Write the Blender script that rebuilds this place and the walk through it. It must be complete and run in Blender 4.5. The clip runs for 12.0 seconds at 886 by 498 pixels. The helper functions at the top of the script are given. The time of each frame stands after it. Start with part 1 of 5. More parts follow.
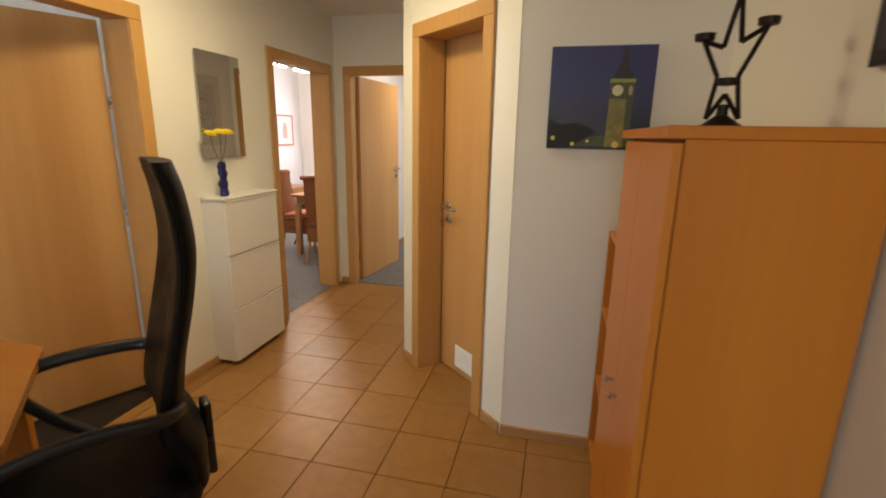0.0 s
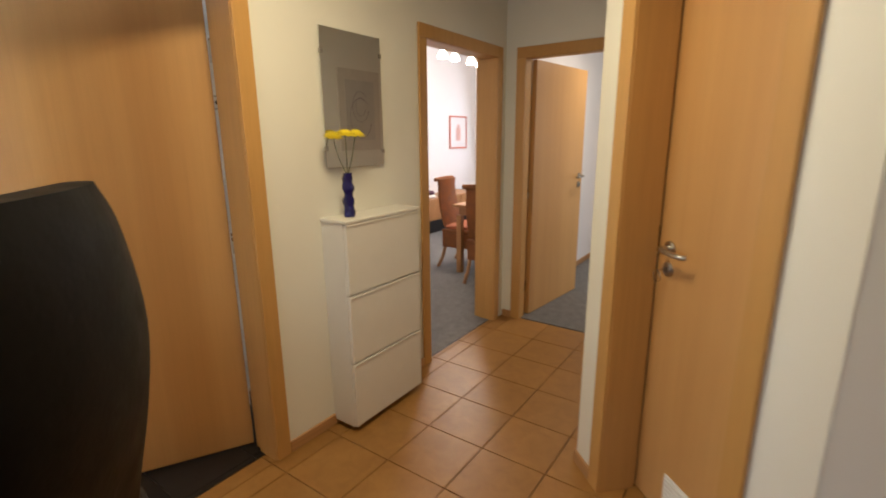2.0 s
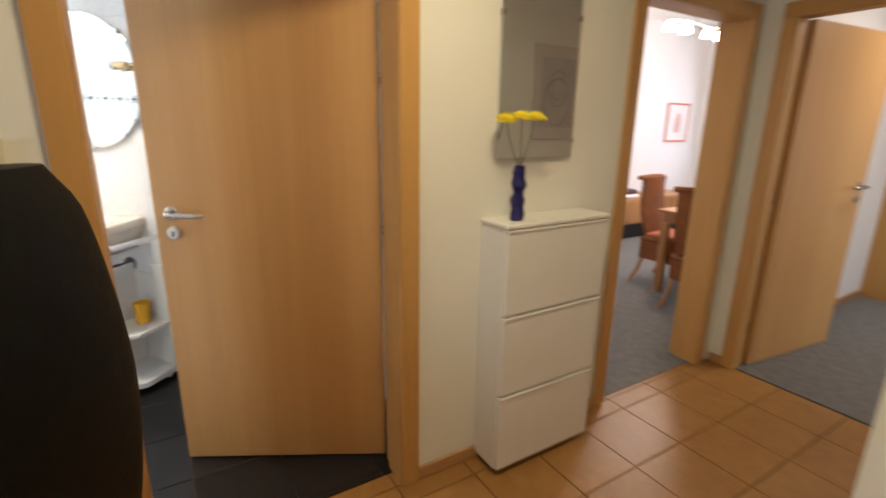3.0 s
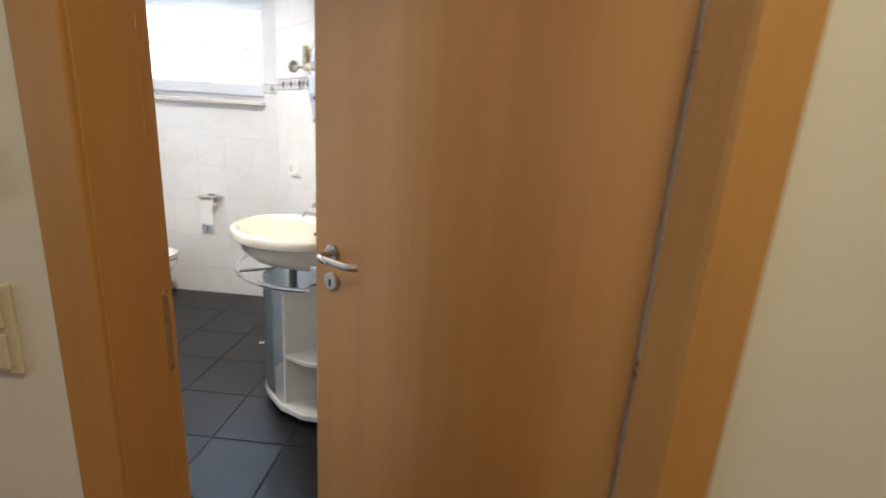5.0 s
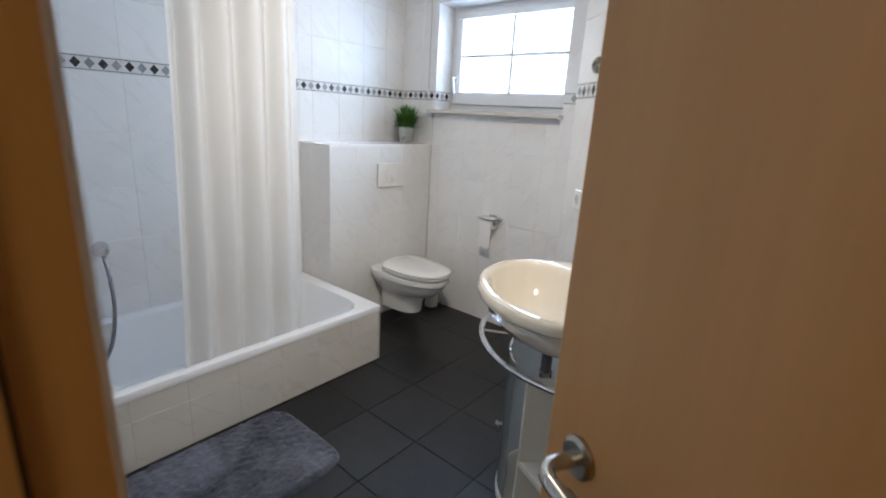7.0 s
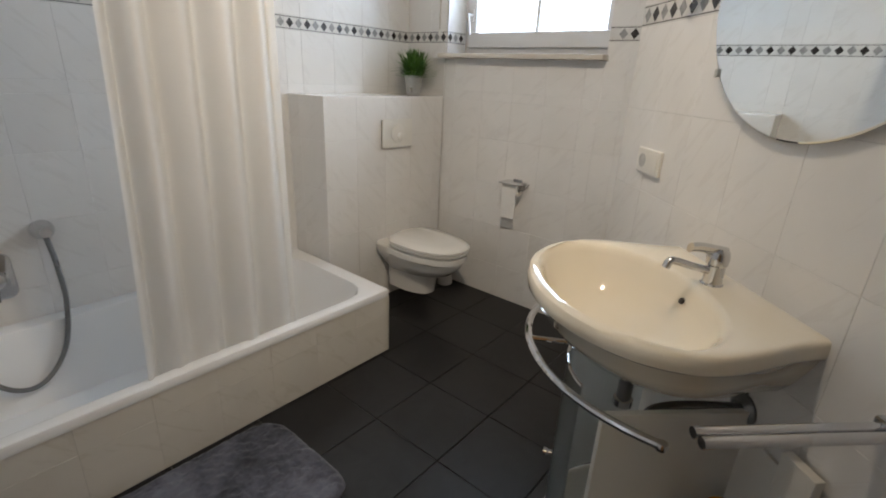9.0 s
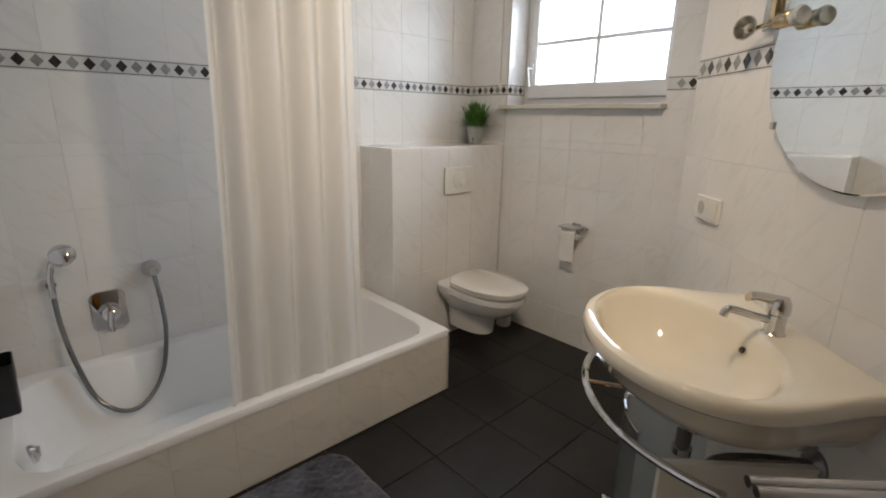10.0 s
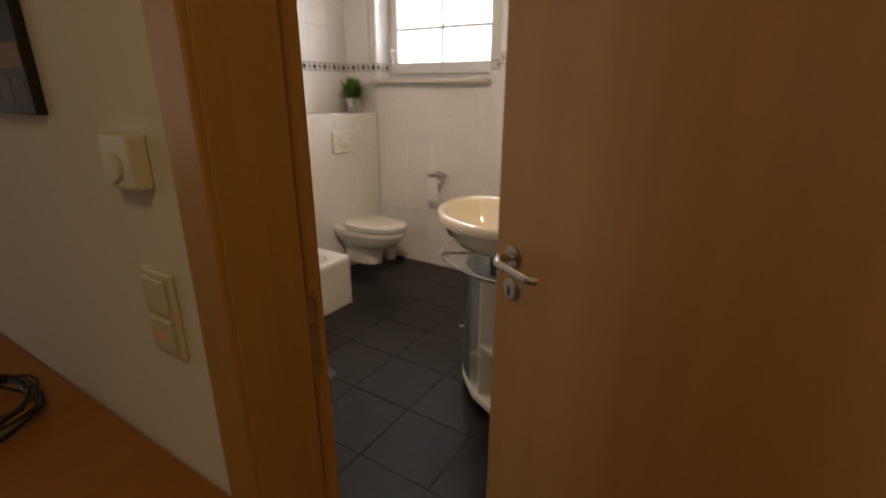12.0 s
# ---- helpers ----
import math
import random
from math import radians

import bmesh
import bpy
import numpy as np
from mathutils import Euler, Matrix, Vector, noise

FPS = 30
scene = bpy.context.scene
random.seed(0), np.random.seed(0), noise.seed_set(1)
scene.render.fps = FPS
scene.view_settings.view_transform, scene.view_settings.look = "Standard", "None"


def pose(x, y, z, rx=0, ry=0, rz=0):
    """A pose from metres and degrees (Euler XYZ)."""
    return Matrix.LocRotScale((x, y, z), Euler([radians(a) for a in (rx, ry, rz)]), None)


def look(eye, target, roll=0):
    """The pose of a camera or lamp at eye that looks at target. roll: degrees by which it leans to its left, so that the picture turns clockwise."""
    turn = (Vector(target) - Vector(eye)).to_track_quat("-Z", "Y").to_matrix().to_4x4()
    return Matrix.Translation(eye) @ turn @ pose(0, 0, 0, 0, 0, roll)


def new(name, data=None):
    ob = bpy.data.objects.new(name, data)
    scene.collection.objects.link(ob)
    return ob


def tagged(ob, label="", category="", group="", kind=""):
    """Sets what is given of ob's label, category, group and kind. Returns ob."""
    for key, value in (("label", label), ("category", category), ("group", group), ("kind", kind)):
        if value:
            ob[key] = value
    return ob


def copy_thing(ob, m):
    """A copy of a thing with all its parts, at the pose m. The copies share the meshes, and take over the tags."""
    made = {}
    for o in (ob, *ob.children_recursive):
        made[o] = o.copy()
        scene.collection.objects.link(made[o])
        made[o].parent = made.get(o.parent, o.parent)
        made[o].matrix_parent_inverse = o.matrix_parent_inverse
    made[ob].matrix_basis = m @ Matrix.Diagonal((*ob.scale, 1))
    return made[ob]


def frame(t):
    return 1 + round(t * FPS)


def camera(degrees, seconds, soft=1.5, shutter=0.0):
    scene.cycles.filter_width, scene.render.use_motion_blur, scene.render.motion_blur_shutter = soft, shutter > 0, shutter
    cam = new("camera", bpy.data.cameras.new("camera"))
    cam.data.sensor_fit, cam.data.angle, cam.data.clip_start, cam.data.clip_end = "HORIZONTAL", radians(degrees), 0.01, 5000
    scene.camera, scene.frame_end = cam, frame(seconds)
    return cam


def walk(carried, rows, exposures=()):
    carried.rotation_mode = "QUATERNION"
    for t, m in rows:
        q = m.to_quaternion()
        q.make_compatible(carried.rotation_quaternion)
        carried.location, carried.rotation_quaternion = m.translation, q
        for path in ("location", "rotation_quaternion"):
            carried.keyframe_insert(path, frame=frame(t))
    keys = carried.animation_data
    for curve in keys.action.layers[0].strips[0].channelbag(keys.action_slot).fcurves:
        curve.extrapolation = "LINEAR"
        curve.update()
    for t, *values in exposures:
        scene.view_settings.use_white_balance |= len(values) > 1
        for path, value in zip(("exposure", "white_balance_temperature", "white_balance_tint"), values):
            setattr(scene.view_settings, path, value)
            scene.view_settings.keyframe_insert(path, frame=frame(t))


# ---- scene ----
cam = camera(86.9, 12.0, 1.8, 0.5)
PATH = [
    (0, (2.057, -0.014, 1.463), (1.605, 1.876, 0.991), 1.0),
    (0.5, (1.945, 0.237, 1.468), (1.462, 2.119, 0.994), -2.1),
    (1, (1.882, 0.465, 1.449), (1.189, 2.277, 0.96), -1.3),
    (1.5, (1.842, 0.68, 1.457), (0.921, 2.383, 0.958), 1.0),
    (2, (1.705, 0.908, 1.448), (0.589, 2.499, 0.978), -0.5),
    (2.5, (1.579, 1.109, 1.444), (0.286, 2.557, 0.962), -0.9),
    (3, (1.449, 1.289, 1.429), (-0.202, 2.294, 0.914), 0.9),
    (3.5, (1.277, 1.424, 1.422), (-0.505, 2.191, 0.936), 0.5),
    (3.7, (1.192, 1.484, 1.433), (-0.631, 2.171, 0.983), 0.2),
    (5.3, (0.473, 1.688, 1.449), (-1.433, 1.373, 0.933), 2.7),
    (5.5, (0.375, 1.667, 1.451), (-1.51, 1.222, 0.951), 1.4),
    (6, (0.214, 1.616, 1.447), (-1.537, 0.812, 0.914), 1.0),
    (6.5, (0.048, 1.57, 1.47), (-1.494, 0.395, 0.98), 3.7),
    (8.3, (-0.353, 1.163, 1.405), (-1.812, -0.054, 0.779), 3.9),
    (8.5, (-0.376, 1.135, 1.391), (-1.856, -0.043, 0.742), 3.2),
    (9, (-0.395, 1.115, 1.382), (-1.845, -0.075, 0.689), 2.7),
    (9.5, (-0.357, 1.13, 1.41), (-1.662, -0.269, 0.827), 0.9),
    (10, (-0.326, 1.174, 1.428), (-1.635, -0.237, 0.887), 1.0),
    (10.5, (-0.222, 1.303, 1.436), (-1.534, -0.111, 0.908), 1.9),
    (10.8, (-0.096, 1.394, 1.453), (-1.428, 0.011, 0.894), 2.4),
    (11, (-0.071, 1.467, 1.433), (-1.375, 0.052, 0.887), 2.0),
    (11.5, (0.126, 1.588, 1.436), (-1.362, 0.36, 0.908), 2.3),
    (12, (0.348, 1.702, 1.445), (-1.258, 0.701, 0.798), 0.3),
]
EXPOSURE = [(0.0, 1.2, 6300, 10), (0.5, 1.15, 6100, 10), (1.0, 1.1, 6050, 10), (1.5, 1.05, 6050, 10), (2.0, 1.05, 6000, 10), (3.0, 1.05, 5900, 10), (3.7, 0.8, 5900, 10), (5.3, 0.4, 5600, 10), (6.0, 0.05, 5500, 10), (6.7, -0.25, 5500, 10),
            (8.3, -0.7, 6150, 10), (10.0, -0.87, 6650, 12), (11.0, -1.05, 7300, 14), (11.5, -1.15, 7600, 14), (12.0, -1.0, 8100, 20)]
walk(cam, [(t, look(eye, target, roll)) for t, eye, target, roll in PATH], EXPOSURE)

# ---- light ----
world = bpy.data.worlds.new("overcast_sky")
scene.world = world
world.use_nodes = True
sky = world.node_tree.nodes.new("ShaderNodeTexSky")
sky.sky_type, sky.sun_disc, sky.sun_elevation, sky.sun_rotation = "NISHITA", False, radians(35), radians(200)
world.node_tree.links.new(sky.outputs[0], world.node_tree.nodes["Background"].inputs[0])
world.node_tree.nodes["Background"].inputs[1].default_value = 0.08


def area(name, m, sx, sy, watts, col, spread=180):
    l = bpy.data.lights.new(name, "AREA")
    l.shape, l.size, l.size_y, l.energy, l.color, l.spread = "RECTANGLE", sx, sy, watts, col, radians(spread)
    ob = new(name, l)
    ob.matrix_basis = m
    return ob


def bulb(name, place, watts, col, r=0.03):
    l = bpy.data.lights.new(name, "POINT")
    l.energy, l.color, l.shadow_soft_size = watts, col, r
    ob = new(name, l)
    ob.location = place
    return ob


WARM, DAY = (1.0, 0.80, 0.47), (0.76, 0.88, 1.0)
sun = new("sun", bpy.data.lights.new("sun", "SUN"))
sun.data.energy, sun.data.angle, sun.data.color = 0.6, radians(12), (1, 0.96, 0.9)
sun.matrix_basis = look((0, 0, 9), (2, 3, 4))
# daylight through the bathroom window, the hall window behind the walk, the dining and the bedroom windows
area("bath_window_light", look((-3.27, -0.42, 1.95), (0, -0.3, 0.95)), 1.1, 0.85, 84, DAY)
area("hall_window_light", look((1.75, -2.55, 1.55), (1.2, 3, 1.0)), 1.5, 1.3, 9.5, (0.95, 0.97, 1.0))
area("dining_window_light", look((-1.5, 8.35, 1.6), (-1.5, 4, 1.0)), 1.8, 1.4, 13, (0.95, 0.93, 1.0))
area("bedroom_window_light", look((3.3, 6.2, 1.6), (0.5, 5.6, 1.0)), 1.4, 1.2, 12, (1.0, 0.92, 0.86))
# the lamps of the flat
area("hall_ceiling_light", look((0.85, 1.85, 2.42), (0.85, 1.851, 0)), 0.4, 0.4, 10.0, WARM)
# the bathroom's ceiling lamp: two halogen spots, one turned to the toilet, one to the washbasin
for bulb_x, aim, watts in ((-1.18, (-2.2, -0.9, 0.9), 88), (-1.06, (-1.35, 0.35, 0.8), 46)):
    spot = new("bath_ceiling_light", bpy.data.lights.new("bath_ceiling_light", "SPOT"))
    spot.data.energy, spot.data.color, spot.data.shadow_soft_size = watts, (1.0, 0.82, 0.60), 0.03
    spot.data.spot_size, spot.data.spot_blend = radians(126), 1.0
    spot.matrix_basis = look((bulb_x, 0.62, 2.38), aim)
area("bedroom_ceiling_light", look((0.9, 5.3, 2.42), (0.9, 5.301, 0)), 0.3, 0.3, 9.0, (1.0, 0.8, 0.6))

# ---- materials ----


def mat(name, build):
    m = bpy.data.materials.new(name)
    m.use_nodes = True
    nt = m.node_tree
    b = nt.nodes["Principled BSDF"]
    build(nt, b)
    return m


def N(nt, kind, **sets):
    n = nt.nodes.new(kind)
    for k, v in sets.items():
        n.inputs[k.replace("_", " ")].default_value = v
    return n


def coords(nt, scale=(1, 1, 1)):
    c = nt.nodes.new("ShaderNodeTexCoord")
    m = nt.nodes.new("ShaderNodeMapping")
    m.inputs["Scale"].default_value = scale
    nt.links.new(c.outputs["Object"], m.inputs["Vector"])
    return m.outputs["Vector"]


def world_coords(nt, scale=(1, 1, 1)):
    g = nt.nodes.new("ShaderNodeNewGeometry")
    m = nt.nodes.new("ShaderNodeMapping")
    m.inputs["Scale"].default_value = scale
    nt.links.new(g.outputs["Position"], m.inputs["Vector"])
    return m.outputs["Vector"]


def ramp(nt, fac, stops):
    r = nt.nodes.new("ShaderNodeValToRGB")
    e = r.color_ramp.elements
    while len(e) < len(stops):
        e.new(0.5)
    for el, (p, c) in zip(e, stops):
        el.position, el.color = p, (*c, 1)
    nt.links.new(fac, r.inputs[0])
    return r.outputs[0]


def bump(nt, b, height, strength, dist=0.002):
    n = N(nt, "ShaderNodeBump", Strength=strength, Distance=dist)
    nt.links.new(height, n.inputs["Height"])
    nt.links.new(n.outputs[0], b.inputs["Normal"])


def simple(name, col, rough=0.5, metal=0.0, var=0.12, scale=30.0, relief=0.0, coat=0.0):
    """A material with slight mottling of its colour and roughness at two scales."""
    def build(nt, b):
        v = coords(nt)
        a, c = N(nt, "ShaderNodeTexNoise", Scale=scale, Detail=6.0), N(nt, "ShaderNodeTexNoise", Scale=scale * 0.12, Detail=3.0)
        for n in (a, c):
            nt.links.new(v, n.inputs["Vector"])
        mix = N(nt, "ShaderNodeMath")
        mix.operation = "ADD"
        nt.links.new(a.outputs[0], mix.inputs[0])
        nt.links.new(c.outputs[0], mix.inputs[1])
        half = N(nt, "ShaderNodeMath")
        half.operation, half.inputs[1].default_value = "MULTIPLY", 0.5
        nt.links.new(mix.outputs[0], half.inputs[0])
        lo, hi = [tuple(x * k for x in col) for k in (1 - var, 1 + var)]
        nt.links.new(ramp(nt, half.outputs[0], [(0.3, lo), (0.7, hi)]), b.inputs["Base Color"])
        r = N(nt, "ShaderNodeMapRange")
        r.inputs["From Min"].default_value, r.inputs["From Max"].default_value = 0.3, 0.7
        r.inputs["To Min"].default_value, r.inputs["To Max"].default_value = rough * 0.85, min(1, rough * 1.15)
        nt.links.new(c.outputs[0], r.inputs[0])
        nt.links.new(r.outputs[0], b.inputs["Roughness"])
        b.inputs["Metallic"].default_value = metal
        b.inputs["Coat Weight"].default_value = coat
        if relief:
            bump(nt, b, a.outputs[0], relief)
    return mat(name, build)


def wood(name, dark, light, rough=0.38, grain=(26, 26, 0.9), pores=0.12, random_shift=True):
    """Straight-grained veneer: broad bands and fine pores along one axis."""
    def build(nt, b):
        v = coords(nt, grain)
        if random_shift:
            info = nt.nodes.new("ShaderNodeObjectInfo")
            add = nt.nodes.new("ShaderNodeVectorMath")
            add.operation = "ADD"
            k = N(nt, "ShaderNodeMath")
            k.operation, k.inputs[1].default_value = "MULTIPLY", 37.0
            nt.links.new(info.outputs["Random"], k.inputs[0])
            nt.links.new(v, add.inputs[0])
            nt.links.new(k.outputs[0], add.inputs[1])
            v = add.outputs[0]
        broad = N(nt, "ShaderNodeTexNoise", Scale=0.28, Detail=3.0, Roughness=0.5)
        fine = N(nt, "ShaderNodeTexNoise", Scale=5.0, Detail=5.0, Roughness=0.7)
        for n in (broad, fine):
            nt.links.new(v, n.inputs["Vector"])
        c1 = ramp(nt, broad.outputs[0], [(0.32, dark), (0.5, tuple((a + c) / 2 for a, c in zip(dark, light))), (0.68, light)])
        mx = nt.nodes.new("ShaderNodeMix")
        mx.data_type, mx.blend_type = "RGBA", "MULTIPLY"
        mx.inputs[0].default_value = 1.0
        nt.links.new(c1, mx.inputs[6])
        nt.links.new(ramp(nt, fine.outputs[0], [(0.3, (1 - pores * 2,) * 3), (0.6, (1.0,) * 3)]), mx.inputs[7])
        nt.links.new(mx.outputs[2], b.inputs["Base Color"])
        b.inputs["Roughness"].default_value = rough
        bump(nt, b, fine.outputs[0], 0.06, 0.001)
    return mat(name, build)


def tile_mat(name, dark, light, rough, cloud=4.0, vein=None, relief=0.05, spread=0.12):
    """Ceramic: clouds and speckle, with a tone of its own for each piece."""
    def build(nt, b):
        v = world_coords(nt)
        info = nt.nodes.new("ShaderNodeObjectInfo")
        add = nt.nodes.new("ShaderNodeVectorMath")
        add.operation = "ADD"
        k = N(nt, "ShaderNodeMath")
        k.operation, k.inputs[1].default_value = "MULTIPLY", 53.0
        nt.links.new(info.outputs["Random"], k.inputs[0])
        nt.links.new(v, add.inputs[0])
        nt.links.new(k.outputs[0], add.inputs[1])
        a = N(nt, "ShaderNodeTexNoise", Scale=cloud, Detail=5.0, Roughness=0.6, Distortion=0.6)
        f = N(nt, "ShaderNodeTexNoise", Scale=cloud * 22, Detail=3.0)
        nt.links.new(add.outputs[0], a.inputs["Vector"])
        nt.links.new(add.outputs[0], f.inputs["Vector"])
        col = ramp(nt, a.outputs[0], [(0.34, dark), (0.66, light)])
        if vein:
            w = N(nt, "ShaderNodeTexNoise", Scale=1.0, Detail=5.0, Roughness=0.62, Distortion=0.9)
            slant = nt.nodes.new("ShaderNodeMapping")   # streaks that run aslant, as polished marble has them
            slant.vector_type = "POINT"
            slant.inputs["Rotation"].default_value = (radians(-38), radians(38), 0)
            stretch = N(nt, "ShaderNodeVectorMath")
            stretch.operation, stretch.inputs[1].default_value = "MULTIPLY", (4.5, 4.5, 24.0)
            nt.links.new(add.outputs[0], slant.inputs["Vector"])
            nt.links.new(slant.outputs[0], stretch.inputs[0])
            nt.links.new(stretch.outputs[0], w.inputs["Vector"])
            mx = nt.nodes.new("ShaderNodeMix")
            mx.data_type, mx.blend_type = "RGBA", "MULTIPLY"
            mx.inputs[0].default_value = 1.0
            nt.links.new(col, mx.inputs[6])
            nt.links.new(ramp(nt, w.outputs[0], [(0.55, (1, 1, 1)), (0.63, vein), (0.70, (0.98, 0.98, 0.98))]), mx.inputs[7])
            col = mx.outputs[2]
        h = N(nt, "ShaderNodeHueSaturation")
        rg = N(nt, "ShaderNodeMapRange")
        rg.inputs["To Min"].default_value, rg.inputs["To Max"].default_value = 1 - spread, 1 + spread
        nt.links.new(info.outputs["Random"], rg.inputs[0])
        nt.links.new(rg.outputs[0], h.inputs["Value"])
        nt.links.new(col, h.inputs["Color"])
        nt.links.new(h.outputs[0], b.inputs["Base Color"])
        rr = N(nt, "ShaderNodeMapRange")
        rr.inputs["From Min"].default_value, rr.inputs["From Max"].default_value = 0.3, 0.7
        rr.inputs["To Min"].default_value, rr.inputs["To Max"].default_value = rough * 0.93, rough * 1.08
        nt.links.new(a.outputs[0], rr.inputs[0])
        nt.links.new(rr.outputs[0], b.inputs["Roughness"])
        bump(nt, b, a.outputs[0] if relief < 0.1 else f.outputs[0], relief, 0.002)
    return mat(name, build)


def plaster(name, col, relief=0.25):
    def build(nt, b):
        v = world_coords(nt)
        a, c = N(nt, "ShaderNodeTexNoise", Scale=170.0, Detail=4.0), N(nt, "ShaderNodeTexNoise", Scale=1.3, Detail=4.0)
        for n in (a, c):
            nt.links.new(v, n.inputs["Vector"])
        nt.links.new(ramp(nt, c.outputs[0], [(0.3, tuple(x * 0.95 for x in col)), (0.7, col)]), b.inputs["Base Color"])
        b.inputs["Roughness"].default_value = 0.85
        bump(nt, b, a.outputs[0], relief, 0.0015)
    return mat(name, build)


def fleece(name, dark, light, scale=35):
    def build(nt, b):
        v = coords(nt)
        a, c = N(nt, "ShaderNodeTexNoise", Scale=scale, Detail=8.0, Roughness=0.75), N(nt, "ShaderNodeTexNoise", Scale=scale * 0.2, Detail=4.0)
        for n in (a, c):
            nt.links.new(v, n.inputs["Vector"])
        mix = N(nt, "ShaderNodeMath")
        mix.operation = "MULTIPLY"
        nt.links.new(a.outputs[0], mix.inputs[0])
        nt.links.new(c.outputs[0], mix.inputs[1])
        nt.links.new(ramp(nt, mix.outputs[0], [(0.16, dark), (0.36, light)]), b.inputs["Base Color"])
        b.inputs["Roughness"].default_value = 0.95
        b.inputs["Sheen Weight"].default_value = 0.25
        bump(nt, b, a.outputs[0], 0.8, 0.006)
    return mat(name, build)


def glow(name, col, strength):
    def build(nt, b):
        b.inputs["Base Color"].default_value = (*col, 1)
        b.inputs["Emission Color"].default_value = (*col, 1)
        b.inputs["Emission Strength"].default_value = strength
    return mat(name, build)


def glass_mat(name, tint, clear):
    """A thin pane: part clear, part frosted white, with a gloss on top."""
    def build(nt, b):
        out = nt.nodes["Material Output"]
        tr, tl, gl = (nt.nodes.new("ShaderNodeBsdf" + k) for k in ("Transparent", "Translucent", "Glossy"))
        tr.inputs[0].default_value, tl.inputs[0].default_value = (*tint, 1), (*tint, 1)
        gl.inputs["Roughness"].default_value = 0.08
        m1, m2 = nt.nodes.new("ShaderNodeMixShader"), nt.nodes.new("ShaderNodeMixShader")
        fr = nt.nodes.new("ShaderNodeFresnel")
        m1.inputs[0].default_value = 1 - clear
        nt.links.new(tr.outputs[0], m1.inputs[1])
        nt.links.new(tl.outputs[0], m1.inputs[2])
        nt.links.new(fr.outputs[0], m2.inputs[0])
        nt.links.new(m1.outputs[0], m2.inputs[1])
        nt.links.new(gl.outputs[0], m2.inputs[2])
        nt.links.new(m2.outputs[0], out.inputs[0])
        nt.nodes.remove(b)
    return mat(name, build)


def cloth_mat(name, col, through_light):
    def build(nt, b):
        out = nt.nodes["Material Output"]
        b.inputs["Base Color"].default_value = (*col, 1)
        b.inputs["Roughness"].default_value = 0.6
        v = coords(nt, (400, 400, 400))
        w = N(nt, "ShaderNodeTexNoise", Scale=1.0, Detail=2.0)
        nt.links.new(v, w.inputs["Vector"])
        bump(nt, b, w.outputs[0], 0.15, 0.0005)
        tl, m1 = nt.nodes.new("ShaderNodeBsdfTranslucent"), nt.nodes.new("ShaderNodeMixShader")
        tl.inputs[0].default_value = (*col, 1)
        m1.inputs[0].default_value = through_light
        nt.links.new(b.outputs[0], m1.inputs[1])
        nt.links.new(tl.outputs[0], m1.inputs[2])
        nt.links.new(m1.outputs[0], out.inputs[0])
    return mat(name, build)


WALL = plaster("cream_wallpaper_paint", (0.80, 0.78, 0.69))
WHITEWALL = plaster("white_wall_paint", (0.80, 0.78, 0.77))
CEIL = plaster("white_ceiling_paint", (0.80, 0.78, 0.74), 0.15)
VENEER = wood("beech_door_veneer", (0.470, 0.244, 0.079), (0.615, 0.355, 0.130), 0.36, (11, 11, 0.4), 0.03)
FRAME = wood("beech_frame_veneer", (0.48, 0.254, 0.072), (0.56, 0.314, 0.094), 0.4, (9, 9, 0.5), 0.05)
CHERRY = wood("cherry_cabinet_veneer", (0.50, 0.170, 0.019), (0.60, 0.226, 0.030), 0.34, (9, 9, 0.6), 0.035)
CHERRY.node_tree.nodes["Principled BSDF"].inputs["Specular IOR Level"].default_value = 0.18
DESKWOOD = wood("cherry_desk_veneer", (0.38, 0.145, 0.028), (0.46, 0.195, 0.042), 0.36, (1.2, 16, 16), 0.07)
DESKWOOD.node_tree.nodes["Principled BSDF"].inputs["Specular IOR Level"].default_value = 0.3
OAK = wood("oak_table_wood", (0.36, 0.16, 0.05), (0.48, 0.24, 0.085), 0.4)
SKIRT = wood("beech_skirting", (0.42, 0.22, 0.085), (0.52, 0.29, 0.12), 0.4, (1.0, 1.0, 26))
HALLTILE = tile_mat("terracotta_floor_tile", (0.280, 0.136, 0.036), (0.340, 0.173, 0.047), 0.40, 12.0, None, 0.02, 0.06)
HALLTILE.node_tree.nodes["Principled BSDF"].inputs["Specular IOR Level"].default_value = 0.35
HALLGROUT = simple("brown_grout", (0.19, 0.105, 0.045), 0.9, 0, 0.3, 60, 0.4)
BATHTILE = tile_mat("anthracite_floor_tile", (0.011, 0.0105, 0.0115), (0.016, 0.0155, 0.0165), 0.31, 14.0, None, 0.002, 0.12)
BATHTILE.node_tree.nodes["Principled BSDF"].inputs["Specular IOR Level"].default_value = 0.36
MARBLE = tile_mat("marbled_white_wall_tile", (0.765, 0.75, 0.73), (0.80, 0.785, 0.765), 0.09, 3.5, (0.945, 0.94, 0.935), 0.010, 0.010)
# The wall tile once more, with the lamp's warm cast put into its colour.
WARMLITMARBLE = tile_mat("warm_lit_front_tile", (0.70, 0.665, 0.60), (0.76, 0.725, 0.66), 0.12, 3.5, (0.92, 0.91, 0.89), 0.010, 0.006)
WALLGROUT = simple("light_grey_wall_grout", (0.66, 0.645, 0.62), 0.8, 0, 0.15, 60)
BORDERWHITE = tile_mat("border_white", (0.62, 0.61, 0.59), (0.70, 0.69, 0.67), 0.15, 8.0, None, 0.02, 0.03)
